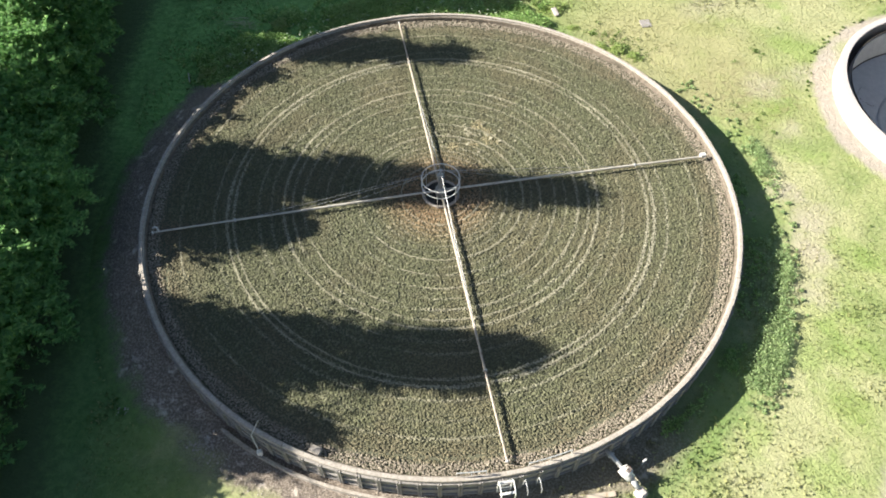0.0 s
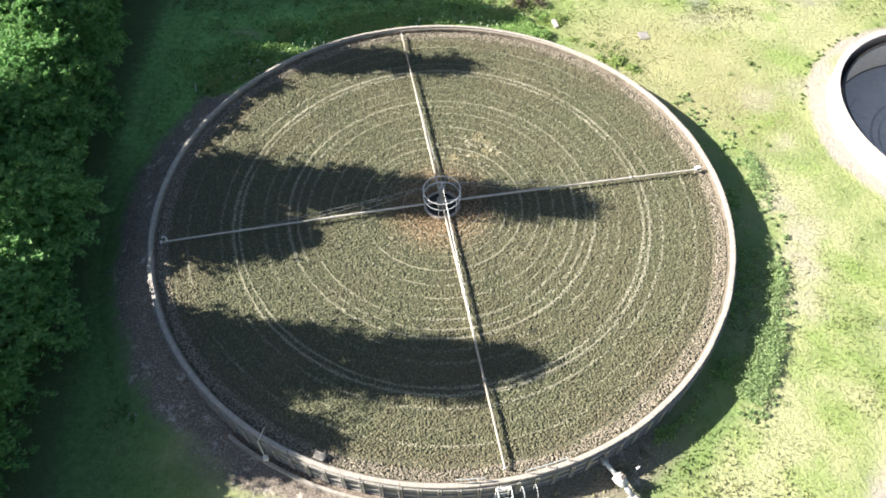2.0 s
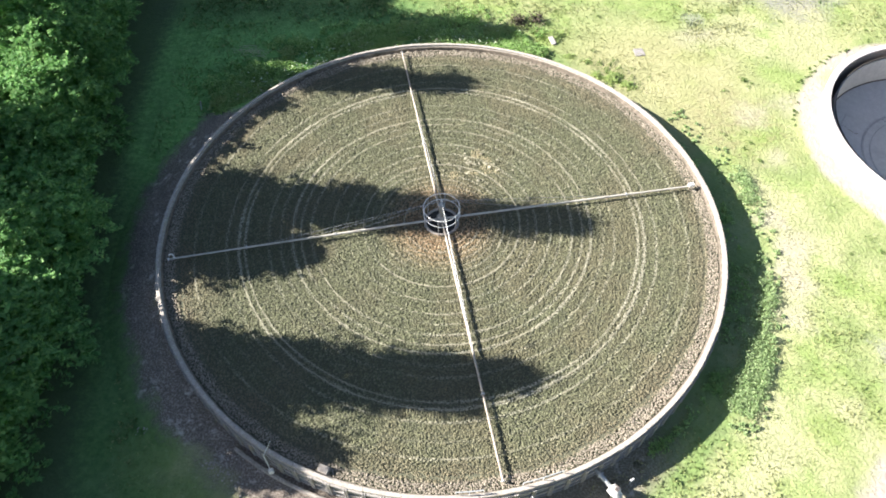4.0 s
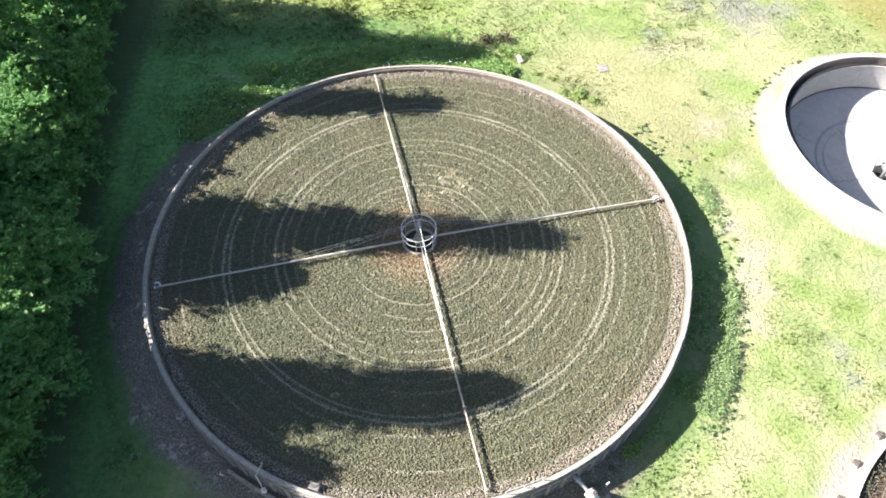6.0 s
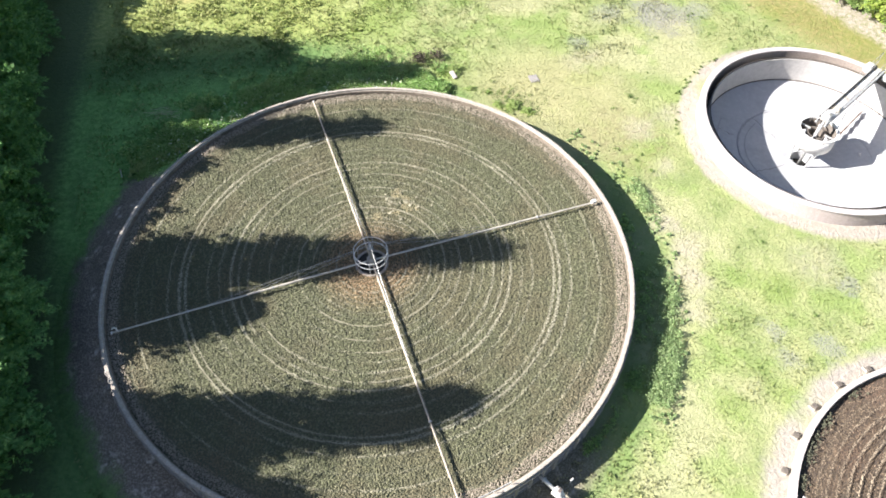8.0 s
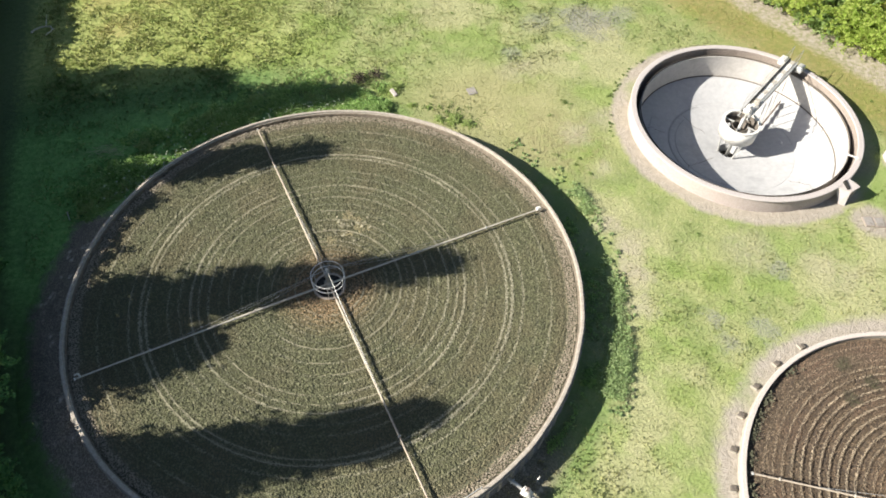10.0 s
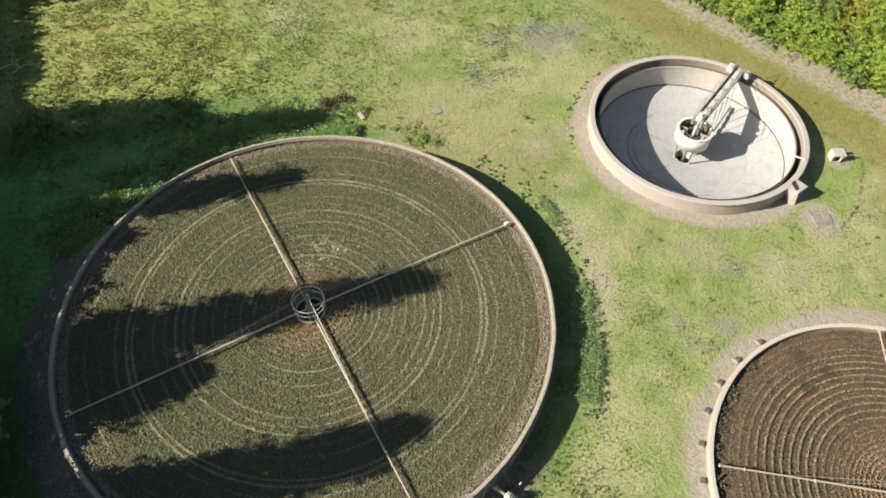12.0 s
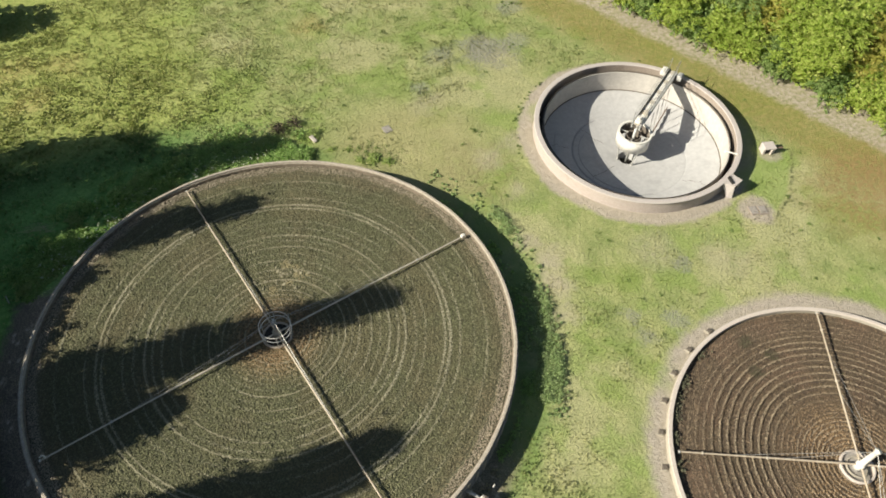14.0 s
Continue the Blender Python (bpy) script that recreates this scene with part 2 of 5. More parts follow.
def blade_material():
    """Grass blades take the colour of the patch they grow in, each tuft a little different."""
    n = Nodes("grass_blade")
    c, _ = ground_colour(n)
    own = n.island()
    tone = n.mix(n.span(own, 0.0, 0.6, 0.16, 0.0), c, (0.10, 0.145, 0.032))
    tone = n.mix(n.span(own, 0.4, 1.0, 0.0, 0.6), tone, (0.46, 0.455, 0.20))
    n.done(tone, 0.7, spec=0.2)
    tr = n.t.nodes.new("ShaderNodeBsdfTranslucent")
    n.put(tr.inputs[0], tone)
    mx = n.t.nodes.new("ShaderNodeMixShader")
    mx.inputs[0].default_value = 0.35
    n.t.links.new(n.bsdf.outputs[0], mx.inputs[1])
    n.t.links.new(tr.outputs[0], mx.inputs[2])
    n.t.links.new(mx.outputs[0], n.out.inputs[0])
    return n.m


def stone_material(name, tones, brown, rings, centre, inner, outer, ring_colour, spots=(), spot_colour=(0.1, 0.1, 0.05), ridge=0.0):
    """Filter stone: each stone its own tone, browner at the rim and the middle, pale crust along the jets' circles."""
    n = Nodes(name)
    r = n.dist(*centre)
    own = n.island()
    c = n.ramp(own, tones)
    broad = n.noise(0.45, 4)
    c = n.mix(n.math('MULTIPLY', n.span(broad, 0.42, 0.66), 0.4), c, brown)
    edge = n.span(n.math('ADD', r, n.math('MULTIPLY', broad, 1.2)), outer - 0.2, outer + 1.1)
    core = n.span(n.math('ADD', r, n.math('MULTIPLY', broad, 1.0)), inner * 1.25, inner * 0.6)
    c = n.mix(n.math('MULTIPLY', edge, 0.4), c, n.mix(own, (0.155, 0.115, 0.075), (0.27, 0.20, 0.135)))
    c = n.mix(n.math('MULTIPLY', core, 0.85), c, n.mix(own, (0.19, 0.118, 0.062), (0.39, 0.265, 0.145)))
    silt = n.span(n.math('ADD', r, n.math('MULTIPLY', n.noise(1.5, 3), 0.5)), outer + 0.50, outer + 0.68)
    c = n.mix(n.math('MULTIPLY', silt, 0.75), c, n.mix(own, (0.25, 0.21, 0.16), (0.38, 0.325, 0.25)))
    wob = n.math('MULTIPLY', n.math('SUBTRACT', n.noise(0.9, 2), 0.5), 0.10)
    rr = n.math('ADD', r, wob)
    patch = n.span(n.noise(0.35, 3), 0.38, 0.62, 0.25, 1.0)
    total = None
    for radius, width, strength in rings:
        line = n.math('MULTIPLY', n.span(n.math('ABSOLUTE', n.math('SUBTRACT', rr, radius)), width, width * 0.3), strength * 0.6)
        total = line if total is None else n.math('MAXIMUM', total, line)
    c = n.mix(n.math('MULTIPLY', n.math('MULTIPLY', total, patch), n.span(own, 0.1, 0.5, 0.35, 1.0)), c, ring_colour)
    if ridge:
        turns = n.math('ADD', n.math('DIVIDE', n.math('MAXIMUM', n.math('SUBTRACT', r, 3.0), 0.0), ridge), n.math('DIVIDE', n.math('MINIMUM', r, 3.0), 0.2))
        wave = n.math('SINE', n.math('ADD', n.math('MULTIPLY', turns, 2 * math.pi), n.math('MULTIPLY', wob, 4.0)))
        zone = n.math('MULTIPLY', n.span(n.noise(0.6, 2), 0.3, 0.6, 0.5, 0.95), n.math('MULTIPLY', n.span(r, 7.2, 5.6, 0.3, 1.0), n.span(n.math('ABSOLUTE', n.math('SUBTRACT', r, 3.0)), 0.2, 0.8, 0.35, 1.0)))
        c = n.mix(n.math('MULTIPLY', n.span(wave, 0.35, 0.95), zone), c, ring_colour)
    for x, y, size in spots:
        d = n.math('ADD', n.dist(x, y), n.math('MULTIPLY', n.math('SUBTRACT', n.noise(2.2, 4), 0.5), size * 2.4))
        c = n.mix(n.math('MULTIPLY', n.span(d, size, size * 0.5), n.span(own, 0.0, 0.6, 0.35, 0.85)), c, spot_colour)
    return n.done(c, 0.88, n.noise(30, 3), 0.01)


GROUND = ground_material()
WALL = concrete("wall_concrete", (0.46, 0.42, 0.35), (0.31, 0.28, 0.23))
PANEL = concrete("panel_concrete", (0.36, 0.335, 0.30), (0.24, 0.22, 0.20))
COPING = concrete("coping_concrete", (0.50, 0.445, 0.38), (0.29, 0.255, 0.21), (0.13, 0.11, 0.085), amount=0.6, fine=9.0)
TANK_RIM = concrete("tank_concrete", (0.52, 0.472, 0.445), (0.40, 0.36, 0.337), (0.24, 0.20, 0.16), amount=0.35)
TANK_IN = concrete("pale_concrete", (0.52, 0.495, 0.46), (0.42, 0.395, 0.368), (0.28, 0.26, 0.23), amount=0.35, fine=5.0)
TANK_FLOOR = concrete("floor_concrete", (0.455, 0.452, 0.45), (0.375, 0.373, 0.375), (0.27, 0.275, 0.275), amount=0.45, fine=4.0)
TANK_WALL = concrete("weathered_tank_wall", (0.46, 0.40, 0.37), (0.355, 0.303, 0.275), (0.22, 0.18, 0.15), amount=0.45)
WATER_MARK = concrete("water_mark", (0.40, 0.40, 0.40), (0.28, 0.28, 0.28), (0.20, 0.20, 0.21), amount=0.5, fine=9.0)
STAINED = concrete("stained_concrete", (0.36, 0.305, 0.26), (0.24, 0.20, 0.17), (0.15, 0.12, 0.10), amount=0.5)
CHANNEL = concrete("wet_concrete", (0.17, 0.145, 0.12), (0.095, 0.082, 0.07), amount=0.5)
DARK = concrete("dark_void", (0.05, 0.045, 0.04), (0.025, 0.025, 0.022), amount=0.2)
BED = concrete("bed_silt", (0.128, 0.128, 0.08), (0.088, 0.088, 0.056), amount=0.3)
BED_LOW = concrete("low_bed_silt", (0.12, 0.09, 0.065), (0.07, 0.055, 0.042), amount=0.3)
STEEL = painted("galvanised_steel", (0.50, 0.50, 0.48), (0.33, 0.29, 0.24), 0.55, 0.35)
PIPE = painted("dull_pipe", (0.48, 0.44, 0.37), (0.32, 0.26, 0.20), 0.65)
PIPE_BROWN = painted("stained_pipe", (0.43, 0.365, 0.285), (0.29, 0.215, 0.145), 0.75)
WHITE = painted("white_paint", (0.68, 0.66, 0.61), (0.46, 0.43, 0.37), 0.5)
RUST = painted("rusty_steel", (0.16, 0.11, 0.08), (0.07, 0.055, 0.045), 0.8)
WIRE = painted("steel_wire", (0.34, 0.34, 0.33), (0.24, 0.22, 0.20), 0.5, 0.4)
BARK = concrete("bark", (0.16, 0.12, 0.08), (0.07, 0.055, 0.04), amount=0.3)
STONE = stone_material(
    "mossy_filter_stone",
    ((0.0, (0.096, 0.101, 0.054)), (0.35, (0.125, 0.129, 0.068)), (0.7, (0.155, 0.156, 0.085)), (1.0, (0.200, 0.195, 0.114))),
    (0.178, 0.143, 0.085),
    ((0.95, 0.07, 0.5), (1.22, 0.06, 0.5), (1.5, 0.08, 0.6), (1.76, 0.06, 0.45), (2.0, 0.07, 0.45), (2.25, 0.06, 0.4), (2.5, 0.07, 0.5), (2.8, 0.06, 0.4), (3.1, 0.08, 0.6), (3.42, 0.06, 0.35), (4.7, 0.06, 0.35), (3.75, 0.08, 0.5), (4.3, 0.08, 0.45), (5.15, 0.09, 0.6), (5.55, 0.08, 0.6),
     (5.88, 0.10, 0.8), (6.35, 0.08, 0.4), (6.8, 0.08, 0.4), (7.7, 0.09, 0.85), (7.94, 0.11, 1.0), (8.4, 0.08, 0.5), (9.05, 0.07, 0.2), (9.62, 0.08, 0.4)),
    (0.0, 0.0), 2.6, 10.0, (0.60, 0.56, 0.42),
    ((1.4, 3.75, 0.3), (2.0, 2.85, 0.42), (1.3, 2.65, 0.25), (1.9, 3.4, 0.25), (-0.3, 3.3, 0.25), (0.5, 2.5, 0.3), (-1.0, -0.27, 0.14), (-1.9, -0.3, 0.13), (-1.3, 0.6, 0.15), (-2.3, -0.25, 0.1), (2.05, -0.3, 0.15)), (0.34, 0.29, 0.16))
STONE_LOW = stone_material(
    "brown_filter_stone",
    ((0.0, (0.05, 0.036, 0.023)), (0.4, (0.102, 0.074, 0.046)), (0.75, (0.155, 0.112, 0.07)), (1.0, (0.235, 0.175, 0.115))),
    (0.20, 0.125, 0.085), ((6.9, 0.1, 0.2),), LOW, 3.2, 12.0, (0.40, 0.322, 0.222),
    ((20.2, -8.66, 0.36), (20.85, -9.75, 0.42), (19.58, -10.2, 0.42)), (0.055, 0.06, 0.03), 0.33)
LINING = concrete("mossy_lining", (0.25, 0.205, 0.16), (0.12, 0.10, 0.075), (0.06, 0.055, 0.035), amount=0.8, fine=7.0)
LOW_COPING = concrete("weathered_coping", (0.62, 0.555, 0.50), (0.45, 0.395, 0.35), (0.25, 0.19, 0.15), amount=0.45)
CRUST = concrete("pale_crust", (0.36, 0.335, 0.23), (0.24, 0.22, 0.145), amount=0.35)
LEAF_DARK = leaves("hedge_leaf", ((0, (0.09, 0.20, 0.062)), (0.5, (0.185, 0.37, 0.115)), (0.85, (0.32, 0.52, 0.165)), (1, (0.49, 0.60, 0.28))), 0.5)
LEAF_LIGHT = leaves("sunny_leaf", ((0, (0.20, 0.29, 0.05)), (0.4, (0.37, 0.49, 0.10)), (0.75, (0.53, 0.60, 0.17)), (1, (0.64, 0.64, 0.27))), 0.55)
LEAF_BLUE = leaves("dull_leaf", ((0, (0.10, 0.18, 0.055)), (0.4, (0.24, 0.345, 0.11)), (0.75, (0.38, 0.48, 0.18)), (1, (0.50, 0.56, 0.26))), 0.5)
LEAF_OLIVE = leaves("turning_leaf", ((0, (0.17, 0.20, 0.04)), (0.4, (0.38, 0.40, 0.09)), (0.75, (0.54, 0.48, 0.14)), (1, (0.64, 0.48, 0.18))), 0.5)
WEED = leaves("weed_leaf", ((0.0, (0.22, 0.30, 0.09)), (0.45, (0.36, 0.46, 0.15)), (0.8, (0.50, 0.57, 0.23)), (1.0, (0.62, 0.63, 0.33))), 0.55)
# leaf colours raised to make up for the dim light where these weeds grow
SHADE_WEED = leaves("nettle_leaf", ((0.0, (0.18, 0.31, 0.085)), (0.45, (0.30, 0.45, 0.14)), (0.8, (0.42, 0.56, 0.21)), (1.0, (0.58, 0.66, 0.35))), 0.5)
WEED_DARK = leaves("dark_weed_leaf", ((0.0, (0.07, 0.11, 0.03)), (0.5, (0.13, 0.20, 0.05)), (1.0, (0.25, 0.33, 0.10))), 0.3)
FEATHER = leaves("feathery_leaf", ((0.0, (0.20, 0.29, 0.12)), (0.5, (0.33, 0.44, 0.19)), (1.0, (0.50, 0.57, 0.30))), 0.45)
STRAW = painted("straw", (0.50, 0.46, 0.30), (0.36, 0.32, 0.19), 0.8)
FLOWER = painted("flower_head", (0.62, 0.64, 0.50), (0.50, 0.53, 0.36), 0.8)
BLADE = blade_material()


# ---- building helpers ----
def mesh_ob(name, bm, m, smooth=False):
    me = bpy.data.meshes.new(name)
    bmesh.ops.recalc_face_normals(bm, faces=bm.faces)
    bm.to_mesh(me)
    bm.free()
    me.materials.append(m)
    if smooth:
        me.polygons.foreach_set("use_smooth", [True] * len(me.polygons))
    return new(name, me)


def thing(name, loc, label, category, group="", kind="", rz=0.0):
    ob = new(name)
    ob.empty_display_size = 0.2
    ob.matrix_basis = pose(*loc, 0, 0, rz)
    return tagged(ob, label, category, group, kind)


def part(name, bm, m, parent, label="", smooth=False):
    ob = mesh_ob(name, bm, m, smooth)
    ob.parent = parent
    return tagged(ob, label)


def again(ob, parent, m):
    """One more part on the same mesh."""
    o = new(ob.name.split(".")[0], ob.data)
    o.parent = parent
    o.matrix_basis = m
    return o


def box(bm, c, s, rz=0.0, tilt=0.0, bevel=0.0):
    g = bmesh.ops.create_cube(bm, size=1.0, matrix=pose(*c, tilt, 0, rz) @ Matrix.Diagonal((*s, 1)))
    if bevel:
        edges = list({e for v in g["verts"] for e in v.link_edges})
        bmesh.ops.bevel(bm, geom=edges, offset=bevel, segments=1, affect='EDGES')


def tube(bm, a, b, r, r2=None, n=8):
    a, b = Vector(a), Vector(b)
    q = (b - a).to_track_quat("Z", "Y").to_matrix().to_4x4()
    bmesh.ops.create_cone(bm, cap_ends=True, segments=n, radius1=r, radius2=r if r2 is None else r2, depth=(b - a).length,
                          matrix=Matrix.Translation((a + b) / 2) @ q)


def bent(bm, pts, r, n=6):
    for a, b in zip(pts, pts[1:]):
        tube(bm, a, b, r, n=n)
    for p in pts[1:-1]:
        bmesh.ops.create_icosphere(bm, subdivisions=1, radius=r * 1.02, matrix=Matrix.Translation(p))


def lathe(bm, prof, n=96, a0=0.0, a1=360.0, close=True):
    """Turns a profile of (r, z) round the z axis; close joins its last point to the first."""
    full = abs(a1 - a0 - 360.0) < 1e-6
    rings = []
    for i in range(n if full else n + 1):
        a = radians(a0 + (a1 - a0) * i / n)
        rings.append([bm.verts.new((r * math.cos(a), r * math.sin(a), z)) for r, z in prof])
    k = len(prof)
    for i in range(n):
        p, q = rings[i], rings[(i + 1) % len(rings)]
        for j in range(k if close else k - 1):
            bm.faces.new((p[j], p[(j + 1) % k], q[(j + 1) % k], q[j]))
    if close and not full:
        bm.faces.new(rings[0])
        bm.faces.new(rings[-1])


def hoop(bm, radius, z, r, n=40):
    lathe(bm, [(radius + r * math.cos(t), z + r * math.sin(t)) for t in (k * math.pi / 3 for k in range(6))], n)


def from_arrays(name, verts, faces, m):
    """A mesh of equal-sided faces from arrays."""
    me = bpy.data.meshes.new(name)
    k = faces.shape[1]
    me.vertices.add(len(verts))
    me.vertices.foreach_set("co", verts.astype(np.float32).ravel())
    me.loops.add(faces.size)
    me.loops.foreach_set("vertex_index", faces.astype(np.int32).ravel())
    me.polygons.add(len(faces))
    me.polygons.foreach_set("loop_start", np.arange(0, faces.size, k, dtype=np.int32))
    me.update(calc_edges=True)
    me.materials.append(m)
    return new(name, me)


def stones(name, xy, z, size, rng, m, flat=0.38):
    """Loose stones: squashed, turned lumps half sunk in the bed."""
    n = len(xy)
    base = np.array([(1, 0, 0), (0, 1, 0), (-1, 0, 0), (0, -1, 0), (0, 0, 1)], float)
    tri = np.array([(0, 1, 4), (1, 2, 4), (2, 3, 4), (3, 0, 4)])
    v = base[None] * rng.uniform(0.65, 1.25, (n, 5, 1)) * size[:, None, None]
    v[:, :, 2] *= flat
    v[:, :4, 2] += rng.normal(0, 0.25, (n, 4)) * size[:, None]
    v[:, :4, 2] -= 0.15 * size[:, None]
    v[:, 4:, :2] += rng.normal(0, 0.3, (n, 1, 2)) * size[:, None, None]
    a = rng.uniform(0, 6.283, n)
    ca, sa = np.cos(a)[:, None], np.sin(a)[:, None]
    x, y = v[:, :, 0] * ca - v[:, :, 1] * sa, v[:, :, 0] * sa + v[:, :, 1] * ca
    out = np.stack([x + xy[:, :1], y + xy[:, 1:2], v[:, :, 2] + z[:, None]], 2).reshape(-1, 3)
    faces = (tri[None] + (np.arange(n) * 5)[:, None, None]).reshape(-1, 3)
    return from_arrays(name, out, faces, m)


def leaf_cloud(centres, size, rng, up=0.22, lie=0.38):
    """Verts and faces of pointed leaves at the given places, lying rather flat."""
    n = len(centres)
    d = rng.normal(0, 1, (n, 3))
    d[:, 2] *= lie
    d /= np.linalg.norm(d, axis=1)[:, None]
    w = rng.normal(0, 1, (n, 3))
    w[:, 2] *= up
    w -= d * (w * d).sum(1)[:, None]
    w /= np.linalg.norm(w, axis=1)[:, None] + 1e-9
    s = (size * rng.uniform(0.6, 1.4, n))[:, None]
    v = np.stack([centres - d * s * 0.4 + w * s * 0.34, centres + d * s * 0.7, centres - d * s * 0.4 - w * s * 0.34], 1).reshape(-1, 3)
    return v, (np.arange(n)[:, None] * 3 + np.arange(3)[None])


def spray_crown(height, radius, low, count, leaf, rng, per=26):
    """Leaves set along drooping sprays over an uneven lumpy crown, with darker gaps between, and sparse leaves inside."""
    n = count // per
    lobes = 11
    la, lf = rng.uniform(0, 6.283, lobes), rng.uniform(0.12, 0.92, lobes)
    lr = radius * rng.uniform(0.34, 0.52, lobes)
    reach = radius * 0.72 * np.sin(np.pi * np.clip(lf * 0.72 + 0.24, 0, 1)) ** 0.8
    centre = np.stack([np.cos(la) * reach, np.sin(la) * reach, low + (height - low) * lf - lr * 0.4], 1)
    centre = np.concatenate([centre, [[0, 0, height - radius * 0.55], [0, 0, low + (height - low) * 0.45]]])
    lr = np.concatenate([lr, [radius * 0.5, radius * 0.8]])
    pick = rng.choice(len(lr), n, p=lr ** 2 / (lr ** 2).sum())
    d = rng.normal(0, 1, (n, 3))
    d[:, 2] = np.abs(d[:, 2]) * 1.1 - 0.25
    d /= np.linalg.norm(d, axis=1)[:, None]
    root = centre[pick] + d * lr[pick][:, None] * rng.uniform(0.78, 1.02, n)[:, None] * np.array([1, 1, 1.15])
    axis = d * np.array([1, 1, 0.35]) + rng.normal(0, 0.3, (n, 3))
    axis[:, 2] -= 0.12
    axis /= np.linalg.norm(axis, axis=1)[:, None]
    side = np.stack([-axis[:, 1], axis[:, 0], np.zeros(n)], 1)
    long = rng.uniform(0.32, 0.8, n) * min(1.0, 0.5 + radius * 0.25)
    t = np.tile(np.linspace(0, 1, per), (n, 1)) + rng.normal(0, 0.05, (n, per))
    w = rng.normal(0, 0.24, (n, per)) * (1.1 - t * 0.8) * long[:, None]
    at = root[:, None] + axis[:, None] * (t * long[:, None])[:, :, None] + side[:, None] * w[:, :, None]
    at[:, :, 2] += rng.normal(0, 0.025, (n, per)) - 0.16 * long[:, None] * t ** 2
    at = at.reshape(-1, 3)
    inner = max(200, count // 9)
    f = rng.uniform(0, 1, inner)
    a = rng.uniform(0, 6.283, inner)
    q = radius * 0.72 * np.sqrt(rng.uniform(0, 1, inner)) * np.sin(np.pi * np.clip(f * 0.75 + 0.2, 0, 1))
    deep = np.stack([np.cos(a) * q, np.sin(a) * q, low + (height - low - 0.4) * f], 1)
    at[:, 2] = np.maximum(at[:, 2], 0.05)
    v1, f1 = leaf_cloud(at, leaf, rng, 0.3, 0.45)
    v2, f2 = leaf_cloud(deep, leaf * 2.6, rng, 0.6, 0.6)
    return np.concatenate([v1, v2]), np.concatenate([f1, f2 + len(v1)])


def tree_parts(owner, height, radius, low, rng, leaf, m, count, taper=1.0, grain=70, sprays=False):
    """Trunk with limbs and a clumped, gappy crown from height low upwards, under owner."""
    bm = bmesh.new()
    tr = 0.035 * height ** 0.75
    z, p = 0.0, Vector((0, 0, -0.15))
    for k in range(5):
        q = Vector((rng.normal(0, 0.06) * k, rng.normal(0, 0.06) * k, height * 0.85 * (k + 1) / 5))
        tube(bm, p, q, tr * (1 - k / 5.5), tr * (1 - (k + 1) / 5.5), 7)
        p = q
    limbs = []
    for k in range(9):
        f = low / height + (0.92 - low / height) * (k + 0.5) / 9
        a = k * 2.4 + rng.uniform(-0.4, 0.4)
        reach = radius * (0.85 if f < 0.6 else 0.55)
        s = Vector((0, 0, height * f * 0.9))
        e = s + Vector((math.cos(a) * reach, math.sin(a) * reach, reach * 0.5))
        tube(bm, s, e, tr * 0.3, tr * 0.08, 5)
        limbs.append(e)
    part("trunk", bm, BARK, owner, smooth=True)
    if sprays:
        v, fc = spray_crown(height, radius, low, count, leaf, rng)
        ob = from_arrays("crown", v, fc, m)
        ob.parent = owner
        return owner
    clumps = max(14, int(count / grain))
    f = rng.uniform(0, 1, clumps) ** 0.9
    zc = low + (height - low) * f
    prof = np.clip(np.sin(np.pi * np.clip(f * 0.82 + 0.16, 0, 1)) ** 0.7, 0.12, 1) * (1 - (1 - 1 / taper) * f)
    a = rng.uniform(0, 6.283, clumps)
    rad = radius * prof * np.sqrt(rng.uniform(0.3, 1.0, clumps)) * rng.uniform(0.8, 1.12, clumps)
    cc = np.stack([np.cos(a) * rad, np.sin(a) * rad, zc], 1)
    per = rng.integers(int(grain * 0.4), int(grain * 1.6), clumps)
    spread = np.repeat(rng.uniform(0.15, 0.40, clumps) * min(1.4, 0.55 + radius * 0.28), per)
    at = np.repeat(cc, per, 0) + rng.normal(0, 1, (per.sum(), 3)) * spread[:, None] * np.array([1, 1, 0.6])
    at[:, 2] = np.maximum(at[:, 2], 0.05)
    v, fc = leaf_cloud(at, leaf, rng)
    ob = from_arrays("crown", v, fc, m)
    ob.parent = owner
    return owner


# ---- ground ----
def build_ground():
    bm = bmesh.new()
    lathe(bm, [(r, 0.0) for r in (5.9, 7.0, 9.0, 12.0, 17.0, 25.0, 40.0, 70.0, 150.0, 500.0, 2500.0)], 96, close=False)
    bmesh.ops.translate(bm, vec=(*TANK, 0), verts=bm.verts)
    tagged(mesh_ob("ground", bm, GROUND), "sunlit rough grass with dry and bare earth patches, hedge shade painted in", "ground", kind="structure")


